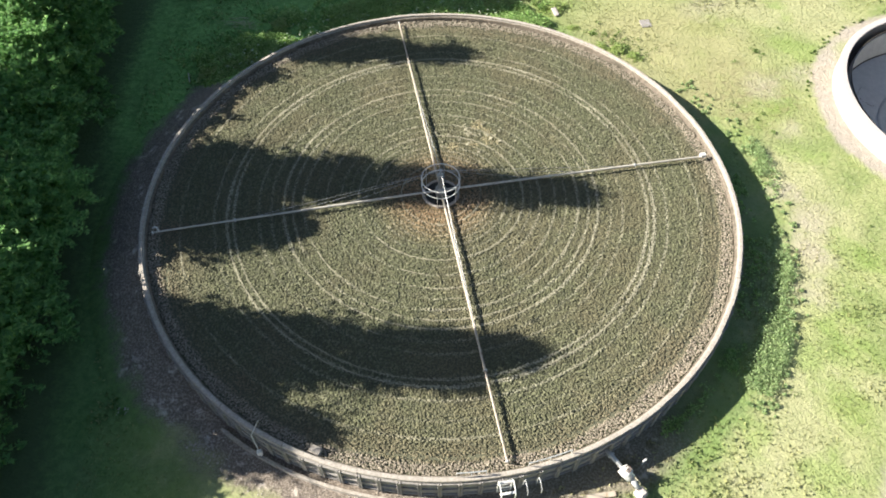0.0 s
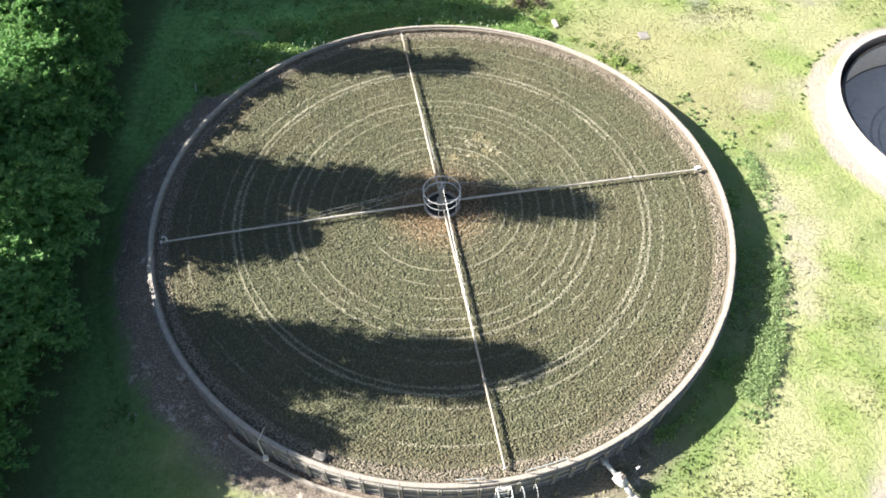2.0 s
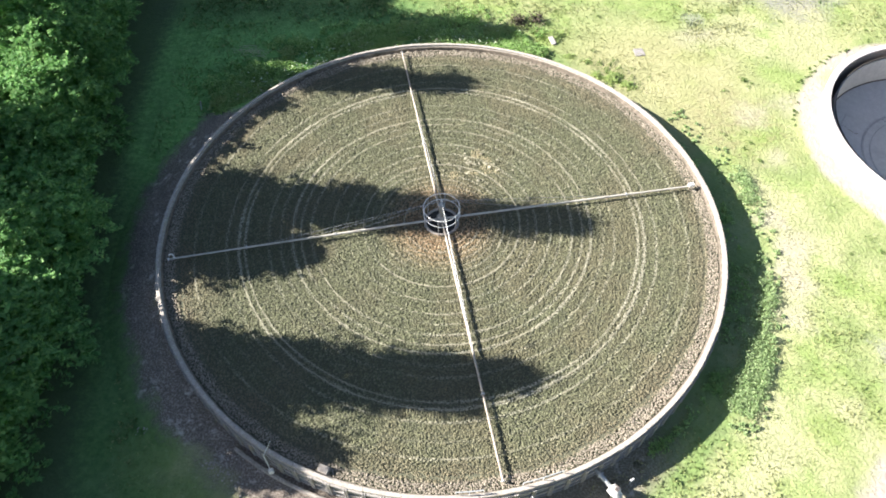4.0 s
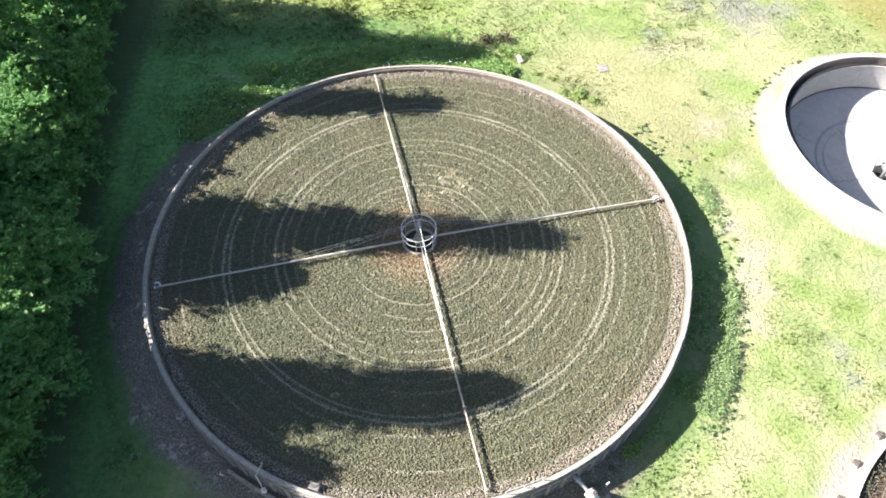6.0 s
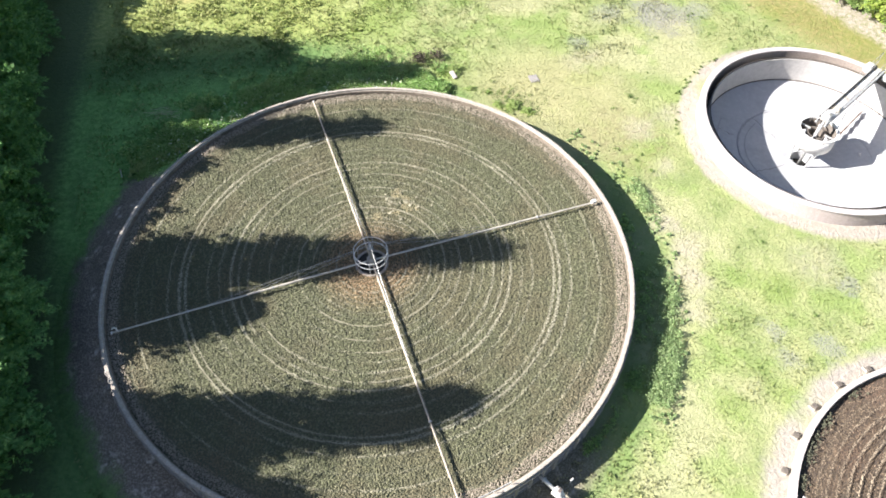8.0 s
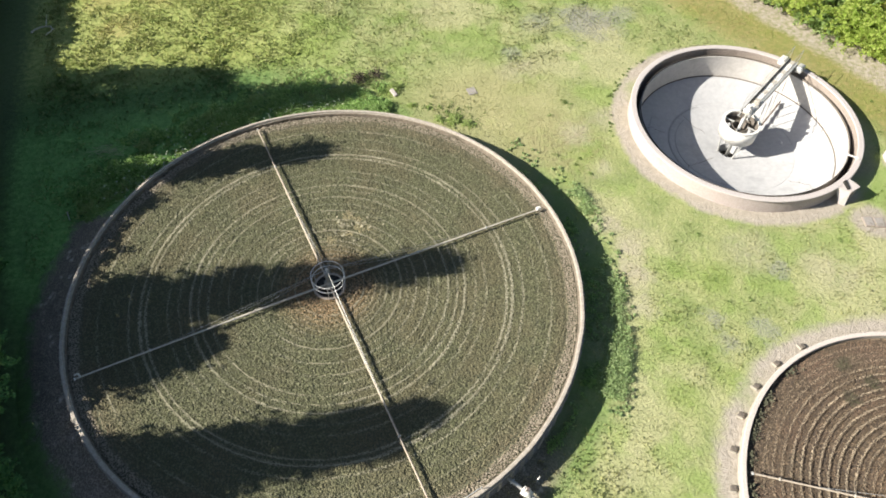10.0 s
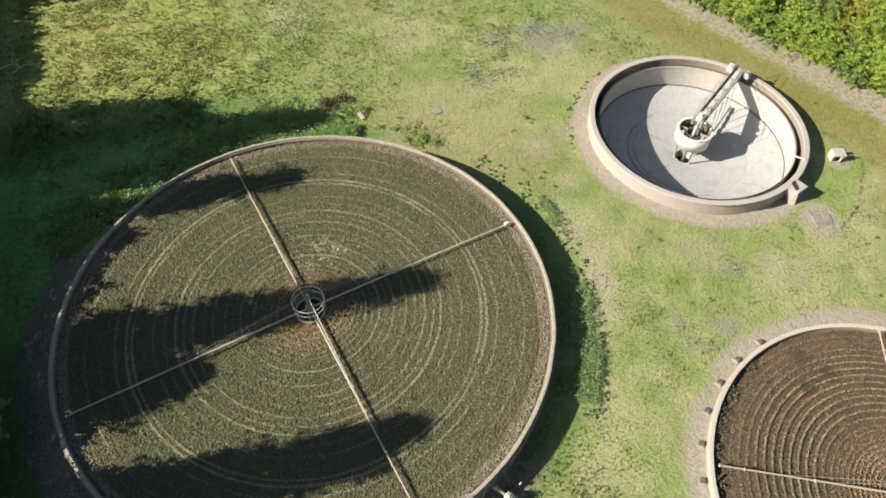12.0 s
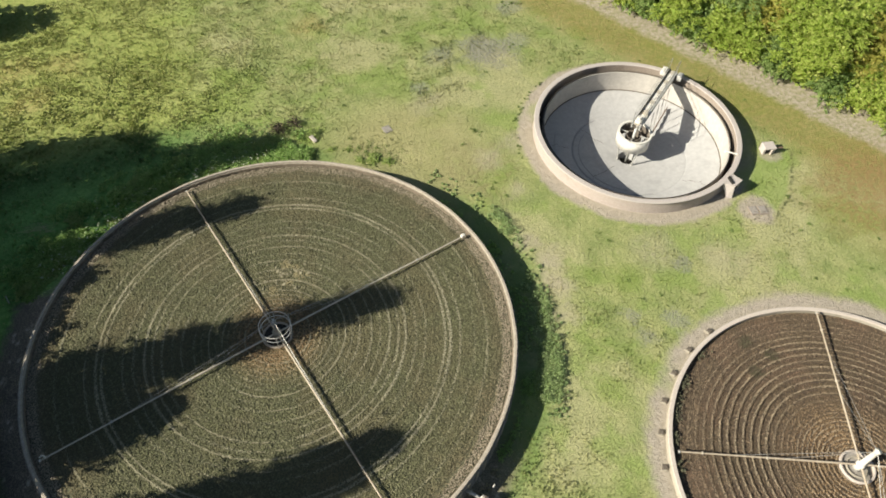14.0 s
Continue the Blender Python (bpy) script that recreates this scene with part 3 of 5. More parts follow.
def build_bank():
    """Earth banked up against the wall on the hedge side."""
    bm = bmesh.new()
    n, prof = 90, ((10.93, 1.0), (11.35, 0.93), (11.9, 0.62), (12.5, 0.25), (13.0, 0.04), (13.2, -0.06))
    rows = []
    for i in range(n + 1):
        deg = 128 + (238 - 128) * i / n
        k = min(1.0, (deg - 128) / 22.0, (238 - deg) / 30.0)
        k = k * k * (3 - 2 * k)
        a = radians(deg)
        row = []
        for r, z in prof:
            p = Vector((r * math.cos(a), r * math.sin(a), 0))
            row.append(bm.verts.new((p.x, p.y, 0.80 * k * z + 0.06 * noise.noise(p * 1.3) * min(1, z * 4) - (1 - k) * 0.08)))
        rows.append(row)
    for p, q in zip(rows, rows[1:]):
        for j in range(len(prof) - 1):
            bm.faces.new((p[j], p[j + 1], q[j + 1], q[j]))
    tagged(mesh_ob("earth_bank", bm, GROUND, True), "dark earth bank against the filter wall", "bank", kind="structure")


build_ground()
build_bank()

# ---- the big trickling filter ----
R, H, BEDZ = 11.0, 1.15, 0.88


def big_filter():
    f = thing("trickling_filter", (0, 0, 0), "large round concrete trickling filter with panelled wall on grass", "filter bed")
    bm = bmesh.new()
    lathe(bm, [(10.80, -0.1), (10.80, H - 0.09), (10.94, H - 0.09), (10.94, -0.1)], 160)
    part("wall", bm, WALL, f)
    bm = bmesh.new()
    lathe(bm, [(10.74, BEDZ - 0.1), (10.765, H - 0.12), (10.80, H - 0.10), (10.799, BEDZ - 0.1)], 160)
    part("lining", bm, LINING, f, "mossy stained inner face of the wall")
    bm = bmesh.new()
    lathe(bm, [(11.20, -0.1), (11.20, 0.15), (11.29, 0.15), (11.32, -0.1)], 40, 233, 262)
    part("footing", bm, COPING, f, "pale concrete kerb along the wall foot")
    bm = bmesh.new()
    lathe(bm, [(0.02, BEDZ - 0.05), (10.78, BEDZ - 0.05)], 96, close=False)
    part("bed", bm, BED, f, "dark silt under the stones")
    seg = 58
    w = 360.0 / seg
    bm = bmesh.new()
    lathe(bm, [(10.835, H - 0.088), (10.835, H - 0.02), (10.85, H), (10.955, H), (10.97, H - 0.02), (10.97, H - 0.088)], 3, -w / 2 + 0.02, w / 2 - 0.02)
    first = part("coping", bm, COPING, f)
    for k in range(1, seg):
        again(first, f, pose(math.sin(k * 2.7) * 0.008, math.cos(k * 3.9) * 0.008, 0, 0, 0, k * w))
    seg = 118
    w = 360.0 / seg
    half = math.pi * 10.95 / seg
    bm = bmesh.new()
    top = H - 0.1
    box(bm, (10.955, 0, top / 2 + 0.02), (0.026, half * 2 - 0.012, top - 0.06))
    for y in (-half + 0.035, half - 0.035):
        box(bm, (10.995, y, top / 2 + 0.02), (0.10, 0.055, top - 0.05), bevel=0.008)
    for z in (top - 0.05, top * 0.52, 0.14):
        box(bm, (10.985, 0, z), (0.075, half * 2 - 0.13, 0.05), bevel=0.008)
    first = part("panel", bm, PANEL, f)
    for k in range(1, seg):
        again(first, f, pose(0, 0, 0, 0, 0, k * w))


big_filter()


def big_bed():
    rng = np.random.default_rng(4)
    step = 0.063
    g = np.arange(-10.8, 10.8, step)
    x, y = np.meshgrid(g, g)
    xy = np.stack([x.ravel(), y.ravel()], 1) + rng.uniform(-0.46, 0.46, (x.size, 2)) * step
    r = np.hypot(xy[:, 0], xy[:, 1])
    keep = (r < 10.72) & (r > 0.66)
    xy, r = xy[keep], r[keep]
    deg = np.arctan2(xy[:, 1], xy[:, 0])
    gully = 10.22 + 0.05 * np.sin(deg * 9) + 0.03 * np.sin(deg * 23)
    z = np.full(len(xy), BEDZ - 0.02) + rng.normal(0, 0.012, len(xy)) + np.clip(r - 10.3, 0, 1) * 0.12 - 0.045 * np.exp(-((r - gully) / 0.06) ** 2)
    for c in (5.88, 7.8, 9.62):
        z += 0.012 * np.exp(-((r - c) / 0.12) ** 2)
    ob = stones("filter_stone", xy, z, rng.uniform(0.030, 0.050, len(xy)), rng, STONE, 0.82)
    tagged(ob, "bed of small mossy grey-brown filter stones with pale rings", "filter stone", kind="stuff")

    # thin crust left by the jets along their circles
    bm = bmesh.new()
    for radius, width, share in ((1.5, 0.05, 0.6), (2.5, 0.04, 0.5), (3.1, 0.05, 0.6), (3.75, 0.04, 0.5), (4.3, 0.04, 0.45), (5.15, 0.045, 0.6), (5.55, 0.04, 0.6),
                                 (5.88, 0.055, 0.75), (6.4, 0.035, 0.4), (6.8, 0.035, 0.4), (7.7, 0.045, 0.8), (7.94, 0.06, 0.95), (8.42, 0.04, 0.55), (9.62, 0.04, 0.45)):
        n = int(radius * 2 * math.pi / 0.11)
        last = None
        for i in range(n + 1):
            a = 2 * math.pi * i / n
            grow = noise.noise((radius * 3.1, math.cos(a) * radius * 0.45, math.sin(a) * radius * 0.45)) * 0.5 + 0.5 + rng.uniform(-0.22, 0.22)
            if grow > share * 0.9:
                last = None
                continue
            mid = radius + 0.03 * noise.noise((a * radius * 1.2, radius, 0.0)) + rng.uniform(-0.014, 0.014)
            w = width * rng.uniform(0.18, 0.5)
            pair = [bm.verts.new((q * math.cos(a), q * math.sin(a), BEDZ + 0.008)) for q in (mid - w, mid + w)]
            if last:
                bm.faces.new((last[0], last[1], pair[1], pair[0]))
            last = pair
    loose = [v for v in bm.verts if not v.link_faces]
    bmesh.ops.delete(bm, geom=loose, context='VERTS')
    xy = np.stack([rng.normal(1.45, 0.6, 34), rng.normal(3.1, 0.45, 34)], 1)
    ob = stones("sludge_lump", xy, np.full(34, BEDZ + 0.02), rng.uniform(0.04, 0.11, 34), rng, CRUST, 0.35)
    tagged(ob, "scattered pale dried lumps on the filter stones", "lump", kind="stuff")
    tagged(mesh_ob("crust", bm, CRUST), "thin pale crust in broken circles on the stones", "crust", kind="stuff")


big_bed()


def big_distributor():
    d = thing("rotary_distributor", (0, 0, BEDZ - 0.03), "four-armed pale steel rotary distributor over the stone bed", "distributor")
    z0 = 0.22                                   # height of the arms over the stones
    bm = bmesh.new()
    lathe(bm, [(0.60, -0.06), (0.60, 0.05), (0.62, 0.07), (0.68, 0.07), (0.70, 0.05), (0.70, -0.06)], 40)
    part("base_ring", bm, COPING, d, "pale concrete ring round the column")
    bm = bmesh.new()
    lathe(bm, [(0.01, 0.02), (0.60, 0.02)], 32, close=False)
    part("sump", bm, DARK, d, "dark wet well inside the ring")
    bm = bmesh.new()
    lathe(bm, [(0.01, 0.02), (0.20, 0.02), (0.20, 0.34), (0.12, 0.42), (0.10, 0.46), (0.10, 1.0), (0.13, 1.03), (0.13, 1.08), (0.01, 1.1)], 24, close=False)
    part("column", bm, WIRE, d, "grey steel centre column", True)
    bm = bmesh.new()
    tube(bm, (0, 0, 1.08), (0, 0, 1.32), 0.028)
    part("mast", bm, STEEL, d)
    bm = bmesh.new()
    box(bm, (0.02, -0.12, 0.72), (0.14, 0.05, 0.5), 8, bevel=0.01)
    part("plate", bm, WIRE, d)
    bm = bmesh.new()
    box(bm, (0, 0, 1.31), (0.12, 0.12, 0.05), bevel=0.01)
    part("mast_head", bm, STEEL, d)
    for z in (0.56, 0.90):
        bm = bmesh.new()
        hoop(bm, 0.71, z, 0.019)
        part("hoop", bm, WHITE, d, "pale tubular guard hoop")
    for k in range(6):
        a = radians(20 + 60 * k)
        bm = bmesh.new()
        tube(bm, (0.71 * math.cos(a), 0.71 * math.sin(a), 0.0), (0.71 * math.cos(a), 0.71 * math.sin(a), 0.90), 0.014, n=6)
        part("post", bm, STEEL, d)
    for k, (ang, length) in enumerate(((100.7, 10.5), (190.9, 10.5), (280.6, 10.5), (369.9, 10.42))):
        c, s = math.cos(radians(ang)), math.sin(radians(ang))
        at = lambda r, z, o=0.0: (c * r - s * o, s * r + c * o, z)
        bm = bmesh.new()
        tube(bm, at(0.15, z0), at(4.2, z0), 0.045, 0.045, 10)
        tube(bm, at(4.2, z0), at(7.6, z0 - 0.01), 0.04, 0.04, 10)
        tube(bm, at(7.6, z0 - 0.01), at(length, z0 - 0.03), 0.036, 0.036, 10)
        arm = part("arm", bm, PIPE_BROWN if k in (0, 2) else PIPE, d, "long thin sparge pipe, pale and stained")
        for r in (4.2, 7.6):
            bm = bmesh.new()
            tube(bm, at(r - 0.02, z0), at(r + 0.02, z0), 0.068, n=12)
            part("flange", bm, STEEL, arm)
        bm = bmesh.new()
        tube(bm, at(length, z0 - 0.03), at(length + 0.05, z0 - 0.03), 0.058, n=10)
        part("end_cap", bm, WHITE if k in (1, 3) else STEEL, arm)
        if k == 1:
            bm = bmesh.new()
            bent(bm, [at(length - 0.2, z0), at(length - 0.2, z0 + 0.2), at(length - 0.14, z0 + 0.26), at(length - 0.05, z0 + 0.2)], 0.03)
            part("air_vent", bm, WHITE, arm, "bent white air vent")
        if k == 3:
            bm = bmesh.new()
            box(bm, at(length - 0.05, z0 + 0.05), (0.22, 0.16, 0.14), ang, bevel=0.02)
            part("flush_box", bm, WHITE, arm, "white end box")
        for i in range(26):
            r = 1.0 + i * 0.36
            bm = bmesh.new()
            tube(bm, at(r, z0 - 0.02, -0.05), at(r, z0 - 0.04, -0.10), 0.014, n=5)
            part("nozzle", bm, RUST, arm)
        for r in (3.4, 5.2, 6.8):
            bm = bmesh.new()
            tube(bm, (0, 0, 1.3), at(r, z0 + 0.06), 0.007, n=4)
            part("wire", bm, WIRE, d)


big_distributor()


# ---- fittings on and by the big filter ----
def fittings():
    on = lambda a, r: (r * math.cos(radians(a)), r * math.sin(radians(a)))
    # access ladder over the wall
    a = -80.5
    x, y = on(a, 11.2)
    t = thing("access_ladder", (x, y, 0), "pale steel ladder hooked over the concrete wall", "ladder", rz=a - 90)
    for o in (-0.2, 0.2):
        bm = bmesh.new()
        bent(bm, [(o, -0.07, 0.42), (o, -0.06, 1.3), (o, 0.0, 1.4), (o, 0.16, 1.42), (o, 0.30, 1.36), (o, 0.34, 1.25), (o, 0.34, 0.9)], 0.02)
        part("stringer", bm, WHITE, t)
    for k in range(4):
        bm = bmesh.new()
        tube(bm, (-0.2, -0.067, 0.46 + 0.25 * k), (0.2, -0.067, 0.46 + 0.25 * k), 0.016, n=6)
        part("rung", bm, STEEL, t)
    for yy in (-0.06, 0.26):
        bm = bmesh.new()
        box(bm, (0, yy, 1.2), (0.44, 0.07, 0.035), bevel=0.006)
        part("step_plate", bm, WHITE, t, "pale steel step plate across the wall top")
    for o in (-0.55, -0.95):
        bm = bmesh.new()
        bent(bm, [(o, 0.34, 1.0), (o, 0.33, 1.24), (o, 0.2, 1.32), (o, 0.0, 1.28), (o, -0.05, 1.05), (o, -0.05, 0.75)], 0.012)
        part("hoop", bm, STEEL, t)
    # low guard rails along the inside of the rim
    for a0, a1 in ((-87.5, -83.0), (-76.5, -69.5)):
        x, y = on((a0 + a1) / 2, 10.84)
        t = thing("guard_rail", (x, y, H), "low pale tubular rail fixed along the wall top", "railing", "rails on the filter wall")
        n = 7
        pts = []
        for k in range(n):
            q = on(a0 + (a1 - a0) * k / (n - 1), 10.82)
            pts.append((q[0] - x, q[1] - y, 0.24))
        bm = bmesh.new()
        bent(bm, pts, 0.018)
        part("rail", bm, STEEL, t)
        for k in (0, 3, 6):
            bm = bmesh.new()
            tube(bm, (pts[k][0], pts[k][1], -0.01), pts[k], 0.016, n=6)
            part("post", bm, STEEL, t)
    # leaning rod and small box by the wall
    x, y = on(-118.8, 11.18)
    t = thing("sampling_post", (x, y, 0), "thin leaning steel rod with a small white box by the wall", "post")
    bm = bmesh.new()
    tube(bm, (-0.15, 0.20, 1.10), (0.12, 0.46, 1.62), 0.018, n=6)
    part("rod", bm, STEEL, t)
    bm = bmesh.new()
    box(bm, (0.0, -0.05, 0.42), (0.16, 0.14, 0.2), 20, bevel=0.02)
    tube(bm, (0, -0.05, 0), (0, -0.05, 0.34), 0.025, n=6)
    part("switch_box", bm, WHITE, t, "small white switch box")
    bm = bmesh.new()
    tube(bm, (-0.02, -0.03, 0.5), (-0.16, 0.22, 1.12), 0.016, n=6)
    part("conduit", bm, WHITE, t)
    # feed pipe and valve
    x, y = on(-63.2, 11.05)
    t = thing("feed_valve", (x, y, 0), "whitish flanged feed pipe and valve leaving the wall", "valve", rz=-52)
    bm = bmesh.new()
    tube(bm, (-0.08, 0, 0.56), (0.62, 0, 0.48), 0.07, n=12)
    part("pipe", bm, STEEL, t, "grey feed pipe", True)
    bm = bmesh.new()
    tube(bm, (0.12, 0, 0.54), (0.17, 0, 0.535), 0.12, n=14)
    part("flange", bm, STEEL, t)
    bm = bmesh.new()
    tube(bm, (0.60, 0, 0.49), (0.98, 0, 0.42), 0.18, 0.15, n=14)
    bmesh.ops.create_icosphere(bm, subdivisions=2, radius=0.2, matrix=Matrix.Translation((0.76, 0, 0.5)))
    part("valve_body", bm, WHITE, t, "white lumpy valve body", True)
    bm = bmesh.new()
    tube(bm, (0.98, 0, 0.42), (1.30, 0, 0.30), 0.085, n=12)
    part("pipe", bm, STEEL, t, "", True)
    bm = bmesh.new()
    box(bm, (1.42, 0.0, 0.17), (0.32, 0.30, 0.34), bevel=0.06)
    part("thrust_block", bm, LOW_COPING, t, "pale concrete thrust block")
    bm = bmesh.new()
    tube(bm, (0.76, 0, 0.68), (0.76, 0, 0.75), 0.025, n=8)
    bm2 = bmesh.new()
    hoop(bm2, 0.09, 0.75, 0.014, 18)
    for k in range(2):
        tube(bm2, (-0.09 + 0.09 * k, 0.09 * k, 0.75), (0.09 - 0.09 * k, -0.09 * k, 0.75), 0.01, n=5)
    bmesh.ops.translate(bm2, vec=(0.76, 0, 0), verts=bm2.verts)
    part("stem", bm, RUST, t)
    part("handwheel", bm2, RUST, t, "rusty iron handwheel")
    x, y = on(-58.8, 11.75)
    t = thing("stop_tap", (x, y, 0), "small grey standpipe in the weeds", "standpipe")
    bm = bmesh.new()
    tube(bm, (0, 0, -0.05), (0.02, 0, 0.3), 0.03, n=8)
    part("pipe", bm, STEEL, t)
    bm = bmesh.new()
    box(bm, (0.02, 0, 0.32), (0.14, 0.06, 0.07), 30, bevel=0.015)
    part("tap", bm, WHITE, t)
    # timber planks beside the pipe
    for x, y, rz, length in ((4.62, -11.02, 8, 1.1), (4.85, -11.25, 3, 1.3)):
        bm = bmesh.new()
        box(bm, (0, 0, 0.03), (length, 0.16, 0.05), bevel=0.008)
        ob = tagged(mesh_ob("plank", bm, PIPE_BROWN), "weathered pale timber plank lying on the earth", "plank", "planks by the feed pipe")
        ob.matrix_basis = pose(x, y, 0.0, 0, 0, rz)
    # pale block left on the stones
    bm = bmesh.new()
    box(bm, (0, 0, 0.06), (0.36, 0.24, 0.12), bevel=0.02)
    ob = tagged(mesh_ob("concrete_block", bm, COPING), "pale concrete block lying on the filter stones", "block")
    ob.matrix_basis = pose(-3.62, -9.98, BEDZ + 0.03, 3, -4, -22)


fittings()


# ---- the settling tank ----
def floor_z(r):
    """Height of the tank's sloping floor at a distance from its centre."""
    return -0.88 - (5.43 - r) * 0.266 if r > 3.55 else -1.402 - (3.46 - r) * 0.157 if r > 2.2 else -1.60 - (2.2 - r) * 0.0964


def settling_tank():
    t = thing("settling_tank", (*TANK, 0), "empty round concrete settling tank with a sunlit pale floor", "tank")
    bm = bmesh.new()
    lathe(bm, [(5.80, -0.45), (5.80, 0.80), (6.02, 0.80), (6.05, -0.35), (6.05, -0.45)], 120)
    part("outer_wall", bm, TANK_WALL, t, "tan concrete outer wall")
    bm = bmesh.new()
    lathe(bm, [(5.782, -0.30), (5.782, 0.79), (5.799, 0.79), (5.799, -0.30)], 120)
    part("stained_face", bm, STAINED, t, "brown stained inner face of the outer wall")
    seg = 30
    bm = bmesh.new()
    lathe(bm, [(5.77, 0.802), (5.77, 0.84), (5.79, 0.86), (6.05, 0.86), (6.08, 0.84), (6.08, 0.802)], 4, -5.98, 5.98)
    first = part("coping", bm, TANK_RIM, t)
    for k in range(1, seg):
        again(first, t, pose(0, 0, 0, 0, 0, k * 360 / seg))
    bm = bmesh.new()
    lathe(bm, [(5.50, -0.30), (5.80, -0.30)], 120, close=False)
    part("channel", bm, CHANNEL, t, "dark wet overflow channel")
    bm = bmesh.new()
    lathe(bm, [(5.42, -1.2), (5.42, 0.52), (5.50, 0.52), (5.52, -1.2)], 120)
    part("weir_wall", bm, TANK_IN, t, "cream concrete inner wall")
    bm = bmesh.new()
    lathe(bm, [(5.465, 0.51), (5.465, 0.62), (5.48, 0.62), (5.48, 0.51)], 120)
    part("weir_plate", bm, CHANNEL, t, "thin dark weir plate")
    bm = bmesh.new()
    lathe(bm, [(5.43, -0.88), (3.55, -1.38), (3.54, -1.395), (3.47, -1.41), (3.46, -1.402), (2.2, -1.60), (0.54, -1.76), (0.52, -2.3), (0.01, -2.35)], 96, close=False)
    part("floor", bm, TANK_FLOOR, t, "pale sloping concrete floor with a centre pit")
    bm = bmesh.new()
    lathe(bm, [(5.36, -0.885), (5.36, -0.868), (5.419, -0.85), (5.419, -0.88)], 120)
    part("floor_joint", bm, CHANNEL, t, "dark stained joint at the wall foot")
    bm = bmesh.new()
    lathe(bm, [(0.01, -2.26), (0.51, -2.26)], 32, close=False)
    part("sludge", bm, DARK, t, "dark bottom of the pit")
    for r, w, a0, a1 in ((3.42, 0.05, 95, 262), (3.05, 0.03, 120, 238), (4.6, 0.03, 140, 230)):
        bm = bmesh.new()
        z = floor_z(r) + 0.013
        lathe(bm, [(r - w, z - 0.012), (r - w, z), (r + w, z + 0.004), (r + w, z - 0.012)], 48, a0, a1)
        part("water_mark", bm, WATER_MARK, t, "faint grey water mark on the floor")
    # hairline cracks in the floor
    rng = np.random.default_rng(61)
    for deg, r0, r1 in ((150, 3.7, 5.2), (196, 1.2, 3.3), (232, 3.6, 5.3), (118, 1.6, 3.4), (300, 3.6, 5.2)):
        bm = bmesh.new()
        last = None
        for k in range(9):
            r = r0 + (r1 - r0) * k / 8
            a = radians(deg + rng.uniform(-2.5, 2.5))
            z = floor_z(r) + 0.014
            pair = [bm.verts.new(((r) * math.cos(a + w / r), r * math.sin(a + w / r), z)) for w in (-0.012, 0.012)]
            if last:
                bm.faces.new((last[0], last[1], pair[1], pair[0]))
            last = pair
        part("crack", bm, CHANNEL, t)
    # outlet box on the outside of the wall
    o = thing("outlet_chamber", (25.72, -0.22, 0), "pale concrete outlet chute with a dark slot against the tank", "outlet box")
    for pts, name, label in (
            (((-0.60, -0.04, 0.84), (0.36, 0.36, 0.84), (0.56, -0.36, 0.88), (-0.08, -0.56, 0.88), (-0.60, -0.04, 0.74), (0.36, 0.36, 0.74), (0.56, -0.36, 0.77), (-0.08, -0.56, 0.77)), "cap", "pale concrete cap slab"),
            (((-0.56, -0.08, 0.74), (-0.08, -0.54, 0.77), (-0.10, -0.70, 0.0), (-0.36, -0.52, 0.0), (-0.48, 0.02, 0.74), (0.04, -0.44, 0.77), (0.04, -0.56, 0.0), (-0.26, -0.38, 0.0)), "apron", "pale sloping concrete apron"),
            (((0.30, 0.28, 0.74), (0.50, -0.34, 0.77), (0.50, -0.34, 0.0), (0.30, 0.30, 0.0), (0.18, 0.22, 0.74), (0.38, -0.38, 0.77), (0.38, -0.38, 0.0), (0.18, 0.22, 0.0)), "side_wall", "concrete side wall")):
        bm = bmesh.new()
        for p in pts:
            bm.verts.new(p)
        bmesh.ops.convex_hull(bm, input=bm.verts)
        part(name, bm, TANK_RIM, o, label)
    # no real opening: a near-black block gives the slot its shade
    bm = bmesh.new()
    for p in ((-0.10, 0.12, 0.70), (0.12, 0.20, 0.70), (-0.02, -0.38, 0.70), (-0.20, -0.40, 0.70)):
        for lift in (0.0, 0.215):
            bm.verts.new((p[0], p[1], p[2] + lift))
    bmesh.ops.convex_hull(bm, input=bm.verts)
    part("slot", bm, DARK, o, "dark block painted as the shade of an open slot")
    # pale bar across the rim by the outlet
    bm = bmesh.new()
    tube(bm, (-0.45, 0, 0), (0.3, 0, 0), 0.04, n=8)
    box(bm, (-0.45, 0, -0.05), (0.1, 0.12, 0.14), bevel=0.02)
    ob = tagged(mesh_ob("weir_bar", bm, WHITE), "short white bar laid over the tank rim", "bar")
    ob.matrix_basis = pose(TANK[0] + 5.62 * math.cos(radians(-47)), TANK[1] + 5.62 * math.sin(radians(-47)), 0.89, 0, 0, -47)


settling_tank()


